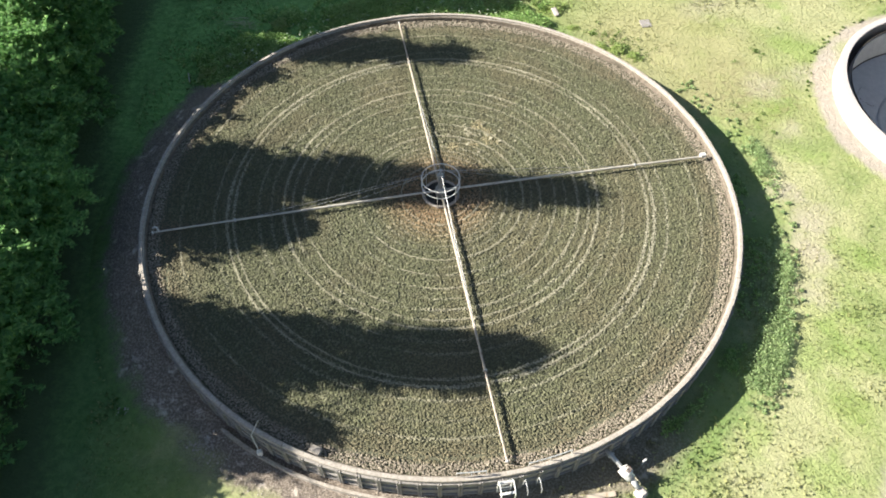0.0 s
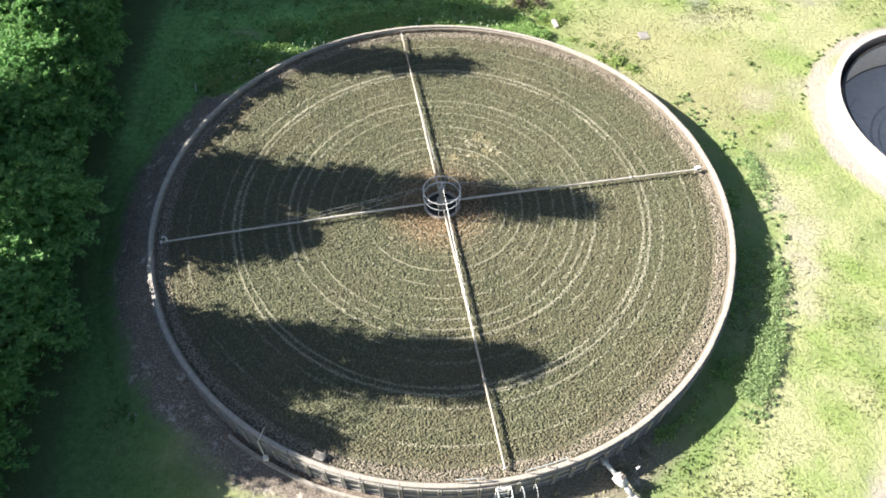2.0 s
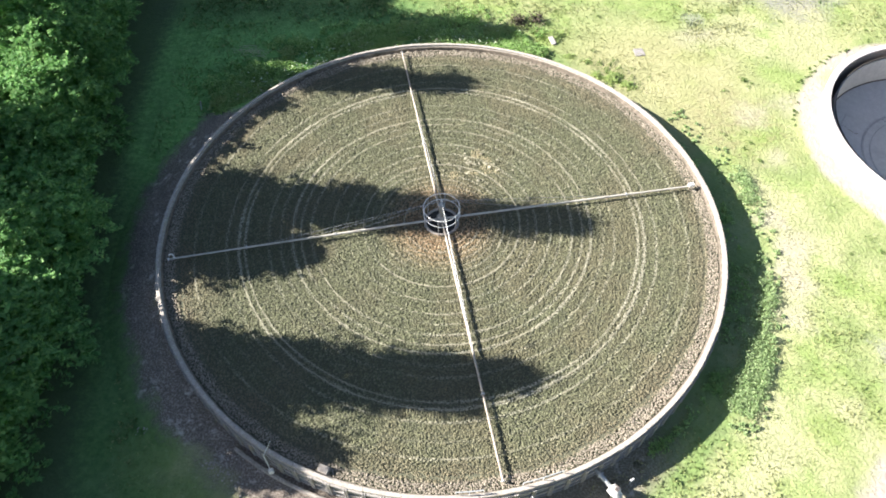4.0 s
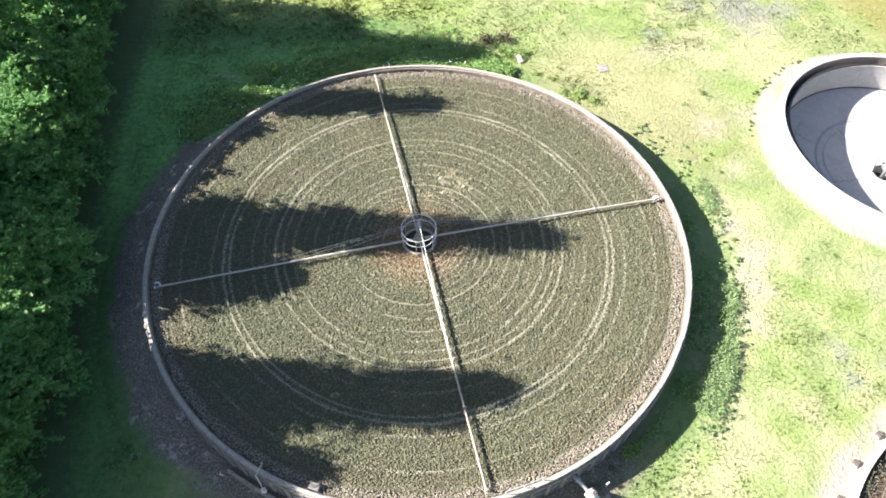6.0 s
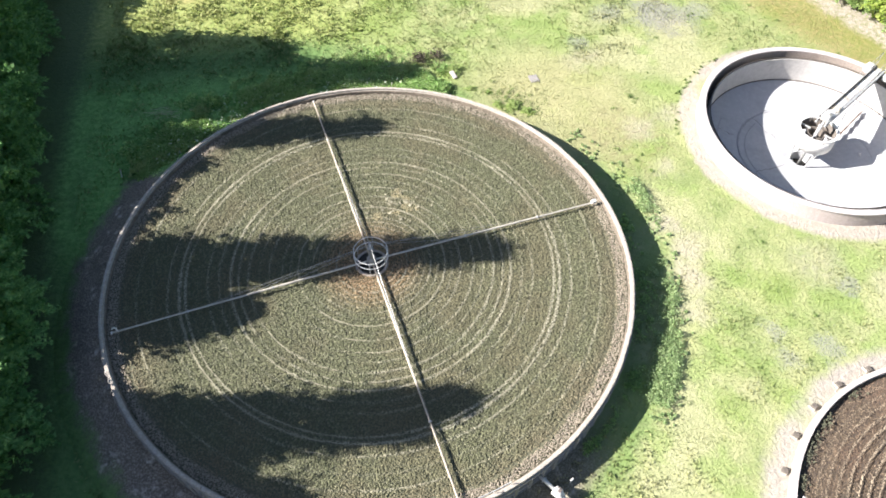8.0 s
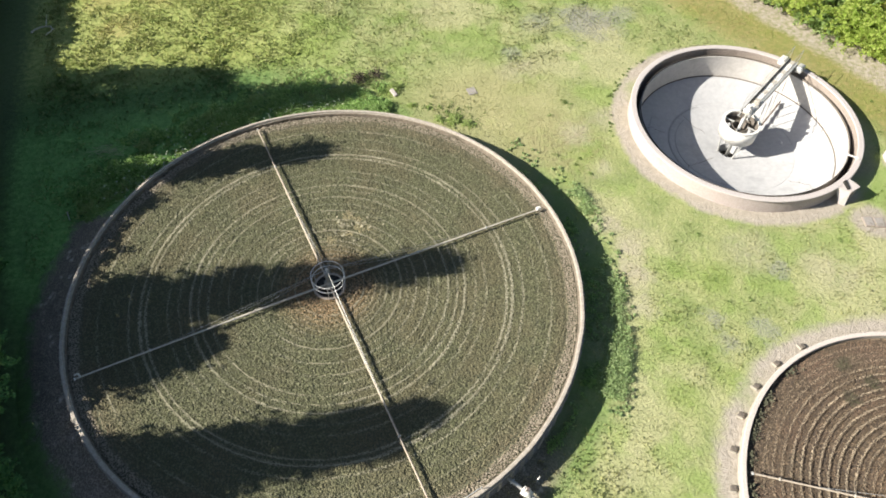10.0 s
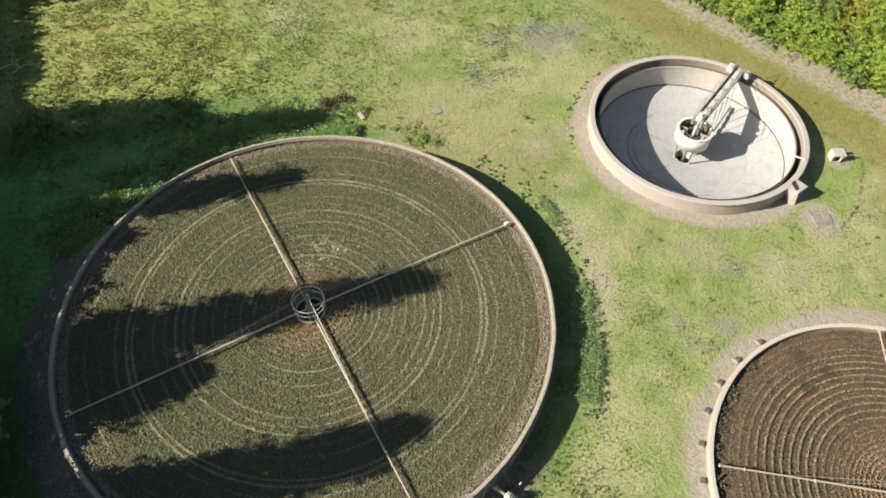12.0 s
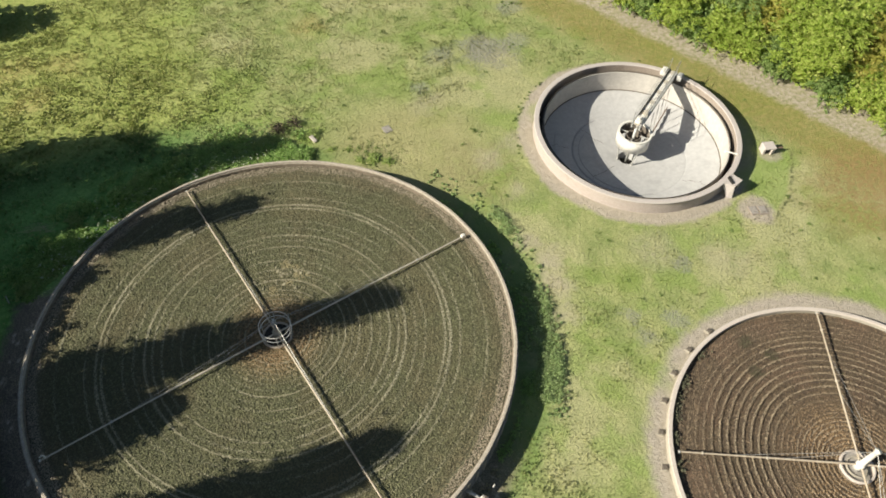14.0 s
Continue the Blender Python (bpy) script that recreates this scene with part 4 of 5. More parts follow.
def stilling_drum():
    t = thing("stilling_drum", (*TANK, -1.76), "white round stilling drum standing on legs over the pit", "drum")
    bm = bmesh.new()
    lathe(bm, [(0.91, 1.28), (0.91, 2.12), (1.0, 2.12), (1.0, 1.28)], 48)
    part("shell", bm, WHITE, t, "white weathered drum wall", True)
    bm = bmesh.new()
    lathe(bm, [(0.885, 1.32), (0.885, 2.06), (0.905, 2.06), (0.905, 1.32)], 48)
    part("lining", bm, CHANNEL, t, "dark inside of the drum", True)
    bm = bmesh.new()
    lathe(bm, [(0.89, 2.09), (0.89, 2.16), (1.02, 2.16), (1.02, 2.09)], 48)
    part("rim", bm, WHITE, t)
    bm = bmesh.new()
    lathe(bm, [(0.40, 0.9), (0.40, 1.92), (0.46, 1.92), (0.46, 0.9)], 28)
    part("inlet_pipe", bm, CHANNEL, t, "dark stained inlet pipe", True)
    for k in range(4):
        a = radians(38 + 90 * k)
        bm = bmesh.new()
        box(bm, (0.65 * math.cos(a), 0.65 * math.sin(a), 1.98), (0.54, 0.045, 0.08), math.degrees(a))
        part("cross_beam", bm, STEEL, t)
    for k in range(4):
        a = radians(80 + 90 * k)
        bm = bmesh.new()
        tube(bm, (0.64 * math.cos(a), 0.64 * math.sin(a), 0.0), (0.86 * math.cos(a), 0.86 * math.sin(a), 1.5), 0.05, n=8)
        part("leg", bm, STEEL, t)
    bm = bmesh.new()
    tube(bm, (0, 0, -0.45), (0, 0, 2.85), 0.09, n=12)
    part("shaft", bm, STEEL, t, "steel drive shaft", True)


stilling_drum()


def scraper_bridge():
    ang = 33.6
    t = thing("scraper_bridge", (*TANK, 0.86), "pale steel half bridge with railings from drum to tank rim", "bridge", rz=ang)
    y0 = 0.24
    for y in (-y0, y0):
        bm = bmesh.new()
        box(bm, (2.68, y, 0.20), (6.06, 0.05, 0.26))
        box(bm, (2.68, y, 0.34), (6.06, 0.12, 0.025))
        box(bm, (2.68, y, 0.07), (6.06, 0.12, 0.025))
        part("beam", bm, STEEL, t, "grey steel side beam")
    for k in range(16):
        bm = bmesh.new()
        box(bm, (-0.15 + 0.375 * k, 0, 0.345), (0.34, y0 * 2 - 0.16, 0.03))
        part("grating", bm, WHITE if k % 3 else PIPE, t)
    for k in range(6):
        x = -0.3 + 1.18 * k
        for y in (-y0 - 0.02, y0 + 0.02):
            bm = bmesh.new()
            tube(bm, (x, y, 0.3), (x, y, 1.25), 0.014, n=6)
            part("rail_post", bm, WIRE, t)
    for y in (-y0 - 0.02, y0 + 0.02):
        for z in (0.80, 1.25):
            bm = bmesh.new()
            tube(bm, (-0.3, y, z), (5.62, y, z), 0.012, n=6)
            part("handrail", bm, WIRE, t)
    # dark strip added to draw the shadow line along the deck edge
    bm = bmesh.new()
    box(bm, (2.72, y0 - 0.04, 0.40), (5.9, 0.08, 0.08), bevel=0.01)
    part("cable_tray", bm, DARK, t, "dark strip added for the shadow side of the deck")
    bm = bmesh.new()
    box(bm, (0, 0, 0.46), (0.5, 0.36, 0.2), bevel=0.03)
    tube(bm, (0, 0, 0.56), (0, 0, 0.74), 0.12, n=16)
    part("drive_head", bm, WHITE, t, "white drive head over the drum")
    bm = bmesh.new()
    box(bm, (0.85, -0.1, 0.46), (0.36, 0.26, 0.22), 15, bevel=0.03)
    part("control_box", bm, PIPE, t, "small cream control box")
    bm = bmesh.new()
    box(bm, (5.46, 0.48, 0.24), (0.56, 0.36, 0.34), bevel=0.04)
    part("motor_box", bm, WHITE, t, "white motor housing on the rim")
    bm = bmesh.new()
    box(bm, (5.50, -0.56, 0.22), (0.5, 0.34, 0.36), bevel=0.04)
    part("gear_box", bm, STEEL, t, "grey gear housing on the rim")
    for y in (-0.56, 0.48):
        bm = bmesh.new()
        tube(bm, (5.78, y - 0.06, 0.13), (5.89, y + 0.06, 0.13), 0.13, n=18)
        wheel = part("wheel", bm, RUST, t, "dark rubber-tyred end wheel")
        bm = bmesh.new()
        tube(bm, (5.78, y - 0.08, 0.13), (5.89, y + 0.08, 0.13), 0.04, n=10)
        part("hub", bm, STEEL, wheel)
    for k in range(4):
        x = 1.6 + 0.85 * k
        bm = bmesh.new()
        tube(bm, (x, -0.40, 0.1), (x, -0.55, -2.33 + 0.16 * k), 0.022, n=6)
        part("hanger_rod", bm, STEEL, t)
    bm = bmesh.new()
    for k in range(6):
        box(bm, (1.4 + 0.6 * k, -0.56, -2.30 + 0.108 * k), (0.62, 0.05, 0.2))
    part("scraper_blade", bm, RUST, t, "dark scraper blade just over the floor")


scraper_bridge()


def tank_surroundings():
    t = thing("inspection_chamber", (30.0, 1.2, 0), "small pale concrete valve chamber with an open dark front", "chamber", rz=-17)
    bm = bmesh.new()
    box(bm, (-0.08, 0.08, 0.47), (0.74, 0.62, 0.09), 0, 3, bevel=0.03)
    part("cover_slab", bm, TANK_RIM, t, "pale worn cover slab")
    bm = bmesh.new()
    box(bm, (-0.08, 0.33, 0.2), (0.7, 0.1, 0.46), bevel=0.015)
    part("back_wall", bm, TANK_RIM, t)
    for x in (-0.39, 0.23):
        bm = bmesh.new()
        box(bm, (x, 0.06, 0.2), (0.1, 0.44, 0.46), bevel=0.015)
        part("side_wall", bm, TANK_RIM, t)
    bm = bmesh.new()
    box(bm, (0.04, -0.2, 0.19), (0.1, 0.1, 0.46), 10, 4, bevel=0.02)
    part("prop", bm, LOW_COPING, t, "pale concrete prop in the opening")
    # near-black block added as the shade inside the opening
    bm = bmesh.new()
    box(bm, (-0.14, 0.02, 0.12), (0.36, 0.3, 0.26), 12, bevel=0.04)
    part("valve", bm, DARK, t, "dark block added for the shaded interior")
    bm = bmesh.new()
    tube(bm, (0.36, 0.05, 0.3), (0.78, -0.02, 0.34), 0.05)
    part("pipe", bm, RUST, t, "short rusty pipe stub")
    t = thing("manhole_cover", (26.42, -2.2, 0), "two staggered worn hatch plates set in bare ground", "hatch", rz=-4)
    for x, y, rz in ((-0.26, 0.06, -10), (0.24, -0.08, -14)):
        bm = bmesh.new()
        box(bm, (x, y, 0.02), (0.50, 0.62, 0.06), rz, bevel=0.01)
        part("surround", bm, STAINED, t, "worn hatch frame")
        bm = bmesh.new()
        box(bm, (x, y, 0.056), (0.40, 0.50, 0.02), rz, bevel=0.006)
        leaf = part("leaf", bm, PANEL, t, "worn grey hatch leaf")
        bm = bmesh.new()
        box(bm, (x, y - 0.16, 0.072), (0.12, 0.02, 0.02), rz)
        part("handle", bm, RUST, leaf)
    # odds and ends on the grass to the north
    bm = bmesh.new()
    box(bm, (0, 0, 0.12), (0.24, 0.52, 0.06), 0, 14, bevel=0.02)
    box(bm, (0.04, 0.04, 0.04), (0.22, 0.36, 0.09), 10, bevel=0.02)
    ob = tagged(mesh_ob("white_sheet", bm, LOW_COPING), "crumpled white board lying in the weeds", "board")
    ob.matrix_basis = pose(5.62, 12.55, 0, 0, 0, 20)
    bm = bmesh.new()
    box(bm, (0, 0, 0.0), (0.50, 0.58, 0.07), bevel=0.015)
    ob = tagged(mesh_ob("paving_slab", bm, PANEL), "pale square concrete slab set in dry grass", "slab")
    ob.matrix_basis = pose(9.95, 11.75, 0, 0, 0, 8)

    # pale scrap on the tank floor
    bm = bmesh.new()
    box(bm, (0, 0, 0.02), (0.16, 0.10, 0.03), 20, bevel=0.01)
    box(bm, (0.03, 0.05, 0.05), (0.10, 0.08, 0.04), 55, 20, bevel=0.012)
    ob = tagged(mesh_ob("rag", bm, WHITE), "small crumpled pale rag on the tank floor", "rag")
    ob.matrix_basis = pose(RAG[0], RAG[1], floor_z(math.hypot(RAG[0] - TANK[0], RAG[1] - TANK[1])) + 0.002, 0, 0, 30)
    # white peg at the end of the earth strip
    t = thing("marker_peg", (PEG[0], PEG[1], 0), "short white leaning marker peg in dark grass", "peg", rz=40)
    bm = bmesh.new()
    tube(bm, (0, 0, -0.05), (0.1, 0.02, 0.42), 0.022, n=8)
    part("stake", bm, WHITE, t)
    bm = bmesh.new()
    tube(bm, (0.1, 0.02, 0.42), (0.105, 0.022, 0.46), 0.03, n=8)
    part("cap", bm, LOW_COPING, t)
    # flattened straw in the shaded grass
    rng = np.random.default_rng(71)
    bm = bmesh.new()
    for k in range(46):
        x, y, a = rng.normal(0, 0.55), rng.normal(0, 0.22), rng.normal(0.1, 0.35)
        h = rng.uniform(0.08, 0.3)
        e = rng.uniform(0.25, 0.6)
        tube(bm, (x, y, h), (x + e * math.cos(a), y + e * math.sin(a), h * 0.9), 0.009, 0.006, 4)
    ob = tagged(mesh_ob("straw", bm, STRAW), "flattened pale straw in the shaded grass", "straw", kind="stuff")
    ob.matrix_basis = pose(STRAW_AT[0], STRAW_AT[1], 0, 0, 0, -6)


tank_surroundings()


def dead_scrub():
    rng = np.random.default_rng(52)
    n = 700
    pick = rng.integers(0, 2, n)
    x = np.where(pick == 0, SCRUB[0][0], SCRUB[1][0]) + rng.normal(0, 0.2, n)
    y = np.where(pick == 0, SCRUB[0][1], SCRUB[1][1]) + rng.normal(0, 0.26, n)
    v, f = leaf_cloud(np.stack([x, y, rng.uniform(0.03, 0.42, n)], 1), 0.09, rng, 0.8, 1.0)
    tagged(from_arrays("dead_scrub", v, f, BED_LOW), "dark brown dead scrub standing in dry grass", "scrub", kind="stuff")


SCRUB = ((3.98, 14.2), (4.95, 14.3))
dead_scrub()


def dead_branch():
    bm = bmesh.new()
    pts = [(1.1 * math.sin(k * 0.5) * (0.4 + 0.06 * k), 0.7 * math.cos(k * 0.5), 0.08 + 0.05 * k) for k in range(8)]
    for k, (a, b) in enumerate(zip(pts, pts[1:])):
        tube(bm, a, b, 0.06 - 0.005 * k, 0.055 - 0.005 * k, 6)
    tube(bm, pts[3], (1.35, 0.35, 0.5), 0.03, 0.012, 5)
    tube(bm, pts[5], (0.1, -1.05, 0.55), 0.025, 0.01, 5)
    ob = tagged(mesh_ob("fallen_branch", bm, PIPE), "pale curved dead branch lying in long grass", "branch")
    ob.matrix_basis = pose(-13.6, 22.6, 0, 0, 0, 60)


dead_branch()


# ---- the low filter bed ----
LR, LH, LBED = 7.95, 0.36, 0.16


def low_filter():
    f = thing("low_filter_bed", (*LOW, 0), "round low filter bed with a pale concrete rim", "filter bed")
    bm = bmesh.new()
    lathe(bm, [(LR - 0.19, -0.1), (LR - 0.19, LH - 0.07), (LR - 0.02, LH - 0.07), (LR + 0.02, -0.1)], 120)
    part("wall", bm, WALL, f)
    seg = 40
    bm = bmesh.new()
    lathe(bm, [(LR - 0.195, LH - 0.068), (LR - 0.195, LH - 0.015), (LR - 0.18, LH), (LR - 0.015, LH), (LR, LH - 0.015), (LR, LH - 0.068)], 3, -4.48, 4.48)
    first = part("coping", bm, LOW_COPING, f)
    for k in range(1, seg):
        again(first, f, pose(0, 0, 0, 0, 0, k * 9))
    bm = bmesh.new()
    lathe(bm, [(0.02, LBED - 0.06), (LR - 0.18, LBED - 0.06)], 96, close=False)
    part("bed", bm, BED_LOW, f, "dark brown silt under the stones")
    # vent blocks outside the rim
    for k in range(8):
        a = 101.0 + 11.0 * k
        x, y = (LR + 0.22) * math.cos(radians(a)), (LR + 0.22) * math.sin(radians(a))
        b = thing("vent_block", (LOW[0] + x, LOW[1] + y, 0), "squat concrete vent block with a dark top opening by the rim", "vent block", "vents round the low bed", rz=a)
        bm = bmesh.new()
        box(bm, (0, 0, 0.05), (0.22, 0.20, 0.16), bevel=0.02)
        part("grate", bm, CHANNEL, b, "dark brown rusted vent top")
        bm = bmesh.new()
        box(bm, (0.04, 0.135, 0.02), (0.28, 0.05, 0.1), bevel=0.01)
        part("kerb", bm, WALL, b)



low_filter()


def low_bed():
    rng = np.random.default_rng(9)
    step = 0.058
    g = np.arange(-LR, LR, step)
    x, y = np.meshgrid(g, g)
    xy = np.stack([x.ravel(), y.ravel()], 1) + rng.uniform(-0.46, 0.46, (x.size, 2)) * step
    r = np.hypot(xy[:, 0], xy[:, 1])
    keep = (r < LR - 0.22) & (r > 0.74)
    xy, r = xy[keep], r[keep]
    crest = (0.5 + 0.5 * np.sin((np.maximum(r - 3.0, 0) / 0.33 + np.minimum(r, 3.0) / 0.2) * 2 * np.pi)) ** 1.5
    z = LBED - 0.05 + rng.normal(0, 0.007, len(xy)) + 0.10 * crest * np.clip((LR - 0.9 - r) / 1.4, 0.2, 1) * (1 - 0.55 * np.exp(-((r - 3.0) / 0.5) ** 2))
    ob = stones("filter_stone", xy + np.array(LOW), z, rng.uniform(0.022, 0.042, len(xy)), rng, STONE_LOW, 0.5)
    tagged(ob, "brown filter stones raked by jets into close concentric ridges", "filter stone", kind="stuff")


low_bed()


def rim_moss():
    rng = np.random.default_rng(41)
    n = 420
    a = np.radians(rng.choice([112, 126, 133, 139, 147, 156, 168, 176, 184], n) + rng.normal(0, 1.6, n))
    r = LR - 0.3 - np.abs(rng.normal(0, 0.13, n))
    xyz = np.stack([LOW[0] + r * np.cos(a), LOW[1] + r * np.sin(a), LBED + rng.uniform(0.02, 0.14, n)], 1)
    v, f = leaf_cloud(xyz, 0.09, rng)
    tagged(from_arrays("moss", v, f, BED), "dark moss and weed tufts inside the low rim", "moss", kind="stuff")


rim_moss()


def low_distributor():
    d = thing("rotary_distributor", (*LOW, LBED - 0.03), "four-armed pale rotary distributor with a white mast", "distributor")
    bm = bmesh.new()
    lathe(bm, [(0.64, -0.06), (0.64, 0.10), (0.66, 0.12), (0.72, 0.12), (0.74, 0.10), (0.74, -0.06)], 48)
    part("base_ring", bm, LOW_COPING, d, "pale concrete ring round the column")
    bm = bmesh.new()
    lathe(bm, [(0.02, 0.0), (0.64, 0.0)], 40, close=False)
    part("sump", bm, PANEL, d, "grey wet floor inside the ring")
    bm = bmesh.new()
    lathe(bm, [(0.42, 0.0), (0.42, 0.08), (0.46, 0.08), (0.46, 0.0)], 40)
    part("inner_ring", bm, WALL, d)
    bm = bmesh.new()
    lathe(bm, [(0.01, 0.0), (0.19, 0.0), (0.19, 0.42), (0.12, 0.5), (0.12, 1.75), (0.145, 1.78), (0.01, 1.84)], 24, close=False)
    part("mast", bm, WHITE, d, "white painted mast", True)
    z0 = 0.34
    for k in range(4):
        ang = 61.0 + 91.0 * k if k < 2 else 61.0 + 90.0 * k
        c, s = math.cos(radians(ang)), math.sin(radians(ang))
        at = lambda r, z, o=0.0: (c * r - s * o, s * r + c * o, z)
        bm = bmesh.new()
        tube(bm, at(0.12, z0), at(3.9, z0), 0.042, n=10)
        tube(bm, at(3.9, z0), at(7.55, z0 - 0.02), 0.034, n=10)
        arm = part("arm", bm, PIPE_BROWN, d, "long thin stained sparge pipe")
        for r in (3.9, 6.6):
            bm = bmesh.new()
            tube(bm, at(r - 0.02, z0 - 0.005), at(r + 0.02, z0 - 0.005), 0.068, n=12)
            part("flange", bm, PIPE, arm)
        bm = bmesh.new()
        tube(bm, at(7.55, z0 - 0.02), at(7.6, z0 - 0.02), 0.07, n=10)
        part("end_cap", bm, STEEL, arm)
        for i in range(18):
            bm = bmesh.new()
            tube(bm, at(1.4 + 0.34 * i, z0 - 0.02, -0.045), at(1.4 + 0.34 * i, z0 - 0.04, -0.09), 0.014, n=5)
            part("nozzle", bm, RUST, arm)
        for r in (3.2, 5.2):
            bm = bmesh.new()
            tube(bm, (0, 0, 1.72), at(r, z0 + 0.05), 0.009, n=4)
            part("wire", bm, WIRE, d)


low_distributor()


# ---- trees ----
def hedge_line(y):
    k = min(1.0, max(0.0, (y - 14.0) / 4.5))
    return min(-14.7, -15.3 - 0.15 * min(y, 14.0)) - 1.0 * k * k * (3 - 2 * k)


def west_hedge():
    rng = np.random.default_rng(21)
    label = "dense dark green broadleaf hedge tree along the grass edge"
    kinds = []
    for h, r in ((4.7, 1.9), (4.9, 2.0), (4.3, 1.8), (4.8, 2.1), (3.5, 1.8), (3.8, 1.9)):
        t = thing("hedge_tree", (0, 0, 0), label, "tree", "west hedge")
        tree_parts(t, h, r, 0.3, rng, 0.16, LEAF_DARK, 10500, sprays=True)
        kinds.append(t)
    places = []
    y = -16.0
    while y < 40:
        places.append((hedge_line(y) + rng.uniform(-0.35, 0.35), y))
        y += rng.uniform(1.7, 2.3)
    front, used = len(places), set()
    y = -15.0
    while y < 40:
        places.append((hedge_line(y) - 2.4 + rng.uniform(-0.4, 0.4), y))
        y += rng.uniform(1.9, 2.5)
    for k, (x, y) in enumerate(places):
        m = pose(x, y, 0, 0, 0, rng.uniform(0, 360)) @ Matrix.Diagonal((1, 1, 0.96 if y < -7 else 0.86 if y < 1.5 else 1.17 if 3 < y < 11 else 0.8 if y > 16 else 1.0, 1))
        pick = k % 4 if k < front else 4 + k % 2
        if pick in used:
            copy_thing(kinds[pick], m)
        else:
            kinds[pick].matrix_basis = m
            used.add(pick)
    # taller trees behind the hedge, whose shadows cross the filter
    for y, h, r, tp in ((1.9, 15.4, 1.75, 3.2), (-5.1, 13.9, 1.35, 3.4), (-6.15, 13.1, 0.75, 2.4), (9.8, 12.7, 1.2, 1.4), (14.9, 13.4, 2.2, 1.8), (17.4, 9.2, 2.0, 1.3),
                        (-8.2, 9.9, 1.6, 1.3), (7.7, 7.6, 1.2, 1.3), (12.7, 10.2, 1.3, 1.4), (-6.8, 8.8, 1.7, 1.2), (-0.5, 9.0, 1.9, 1.1),
                        (-11.6, 7.0, 1.6, 1.3)):
        t = thing("tall_tree", (-18.6, y, 0), "tall slender dark green tree behind the hedge", "tree", "trees behind the hedge")
        tree_parts(t, h, r, 1.6, rng, 0.22, LEAF_DARK, int(1250 * h * r / 1.6), tp, grain=40)
    t = thing("hedge_tree", (-12.2, 31.6, 0), "dark spreading shrub at the corner of the grass", "tree")
    tree_parts(t, 2.8, 1.8, 0.2, rng, 0.15, LEAF_DARK, 7000, sprays=True)


west_hedge()


def east_wood():
    rng = np.random.default_rng(33)
    label = {0: "bright yellow-green broadleaf tree at the wood edge", 1: "dull blue-green broadleaf tree at the wood edge",
             2: "olive and yellowing broadleaf tree at the wood edge"}
    kinds = []
    for k, (h, r, m) in enumerate(((5.8, 2.0, LEAF_LIGHT), (7.0, 2.1, LEAF_BLUE), (6.2, 1.9, LEAF_OLIVE), (3.2, 1.5, LEAF_LIGHT), (2.6, 1.3, LEAF_BLUE))):
        t = thing("wood_tree", (0, 0, 0), label[k % 3], "tree", "east wood")
        tree_parts(t, h, r, 0.25, rng, 0.125, m, 14500 if k < 3 else 7500, sprays=True)
        kinds.append(t)
    spots = []
    n, d = Vector((0.915, 0.404)), Vector((0.404, -0.915))
    base = Vector((29.9, 17.1))
    for row, (off, gap, pick) in enumerate(((0.9, 1.7, (3, 4, 0, 4, 3)), (2.7, 2.2, (0, 1, 2, 0, 0, 2, 1)), (5.4, 2.7, (1, 2, 0, 2, 1)), (8.6, 3.0, (1, 2, 0)))):
        s = -9.0
        k = row
        while s < 23:
            p = base + n * (off + rng.uniform(-0.5, 0.5)) + d * s
            spots.append((p, pick[k % len(pick)]))
            k += 1
            s += gap * rng.uniform(0.8, 1.25)
    used = set()
    for p, k in spots:
        m = pose(p.x, p.y, 0, 0, 0, rng.uniform(0, 360))
        if k in used:
            copy_thing(kinds[k], m)
        else:
            kinds[k].matrix_basis = m
            used.add(k)


east_wood()


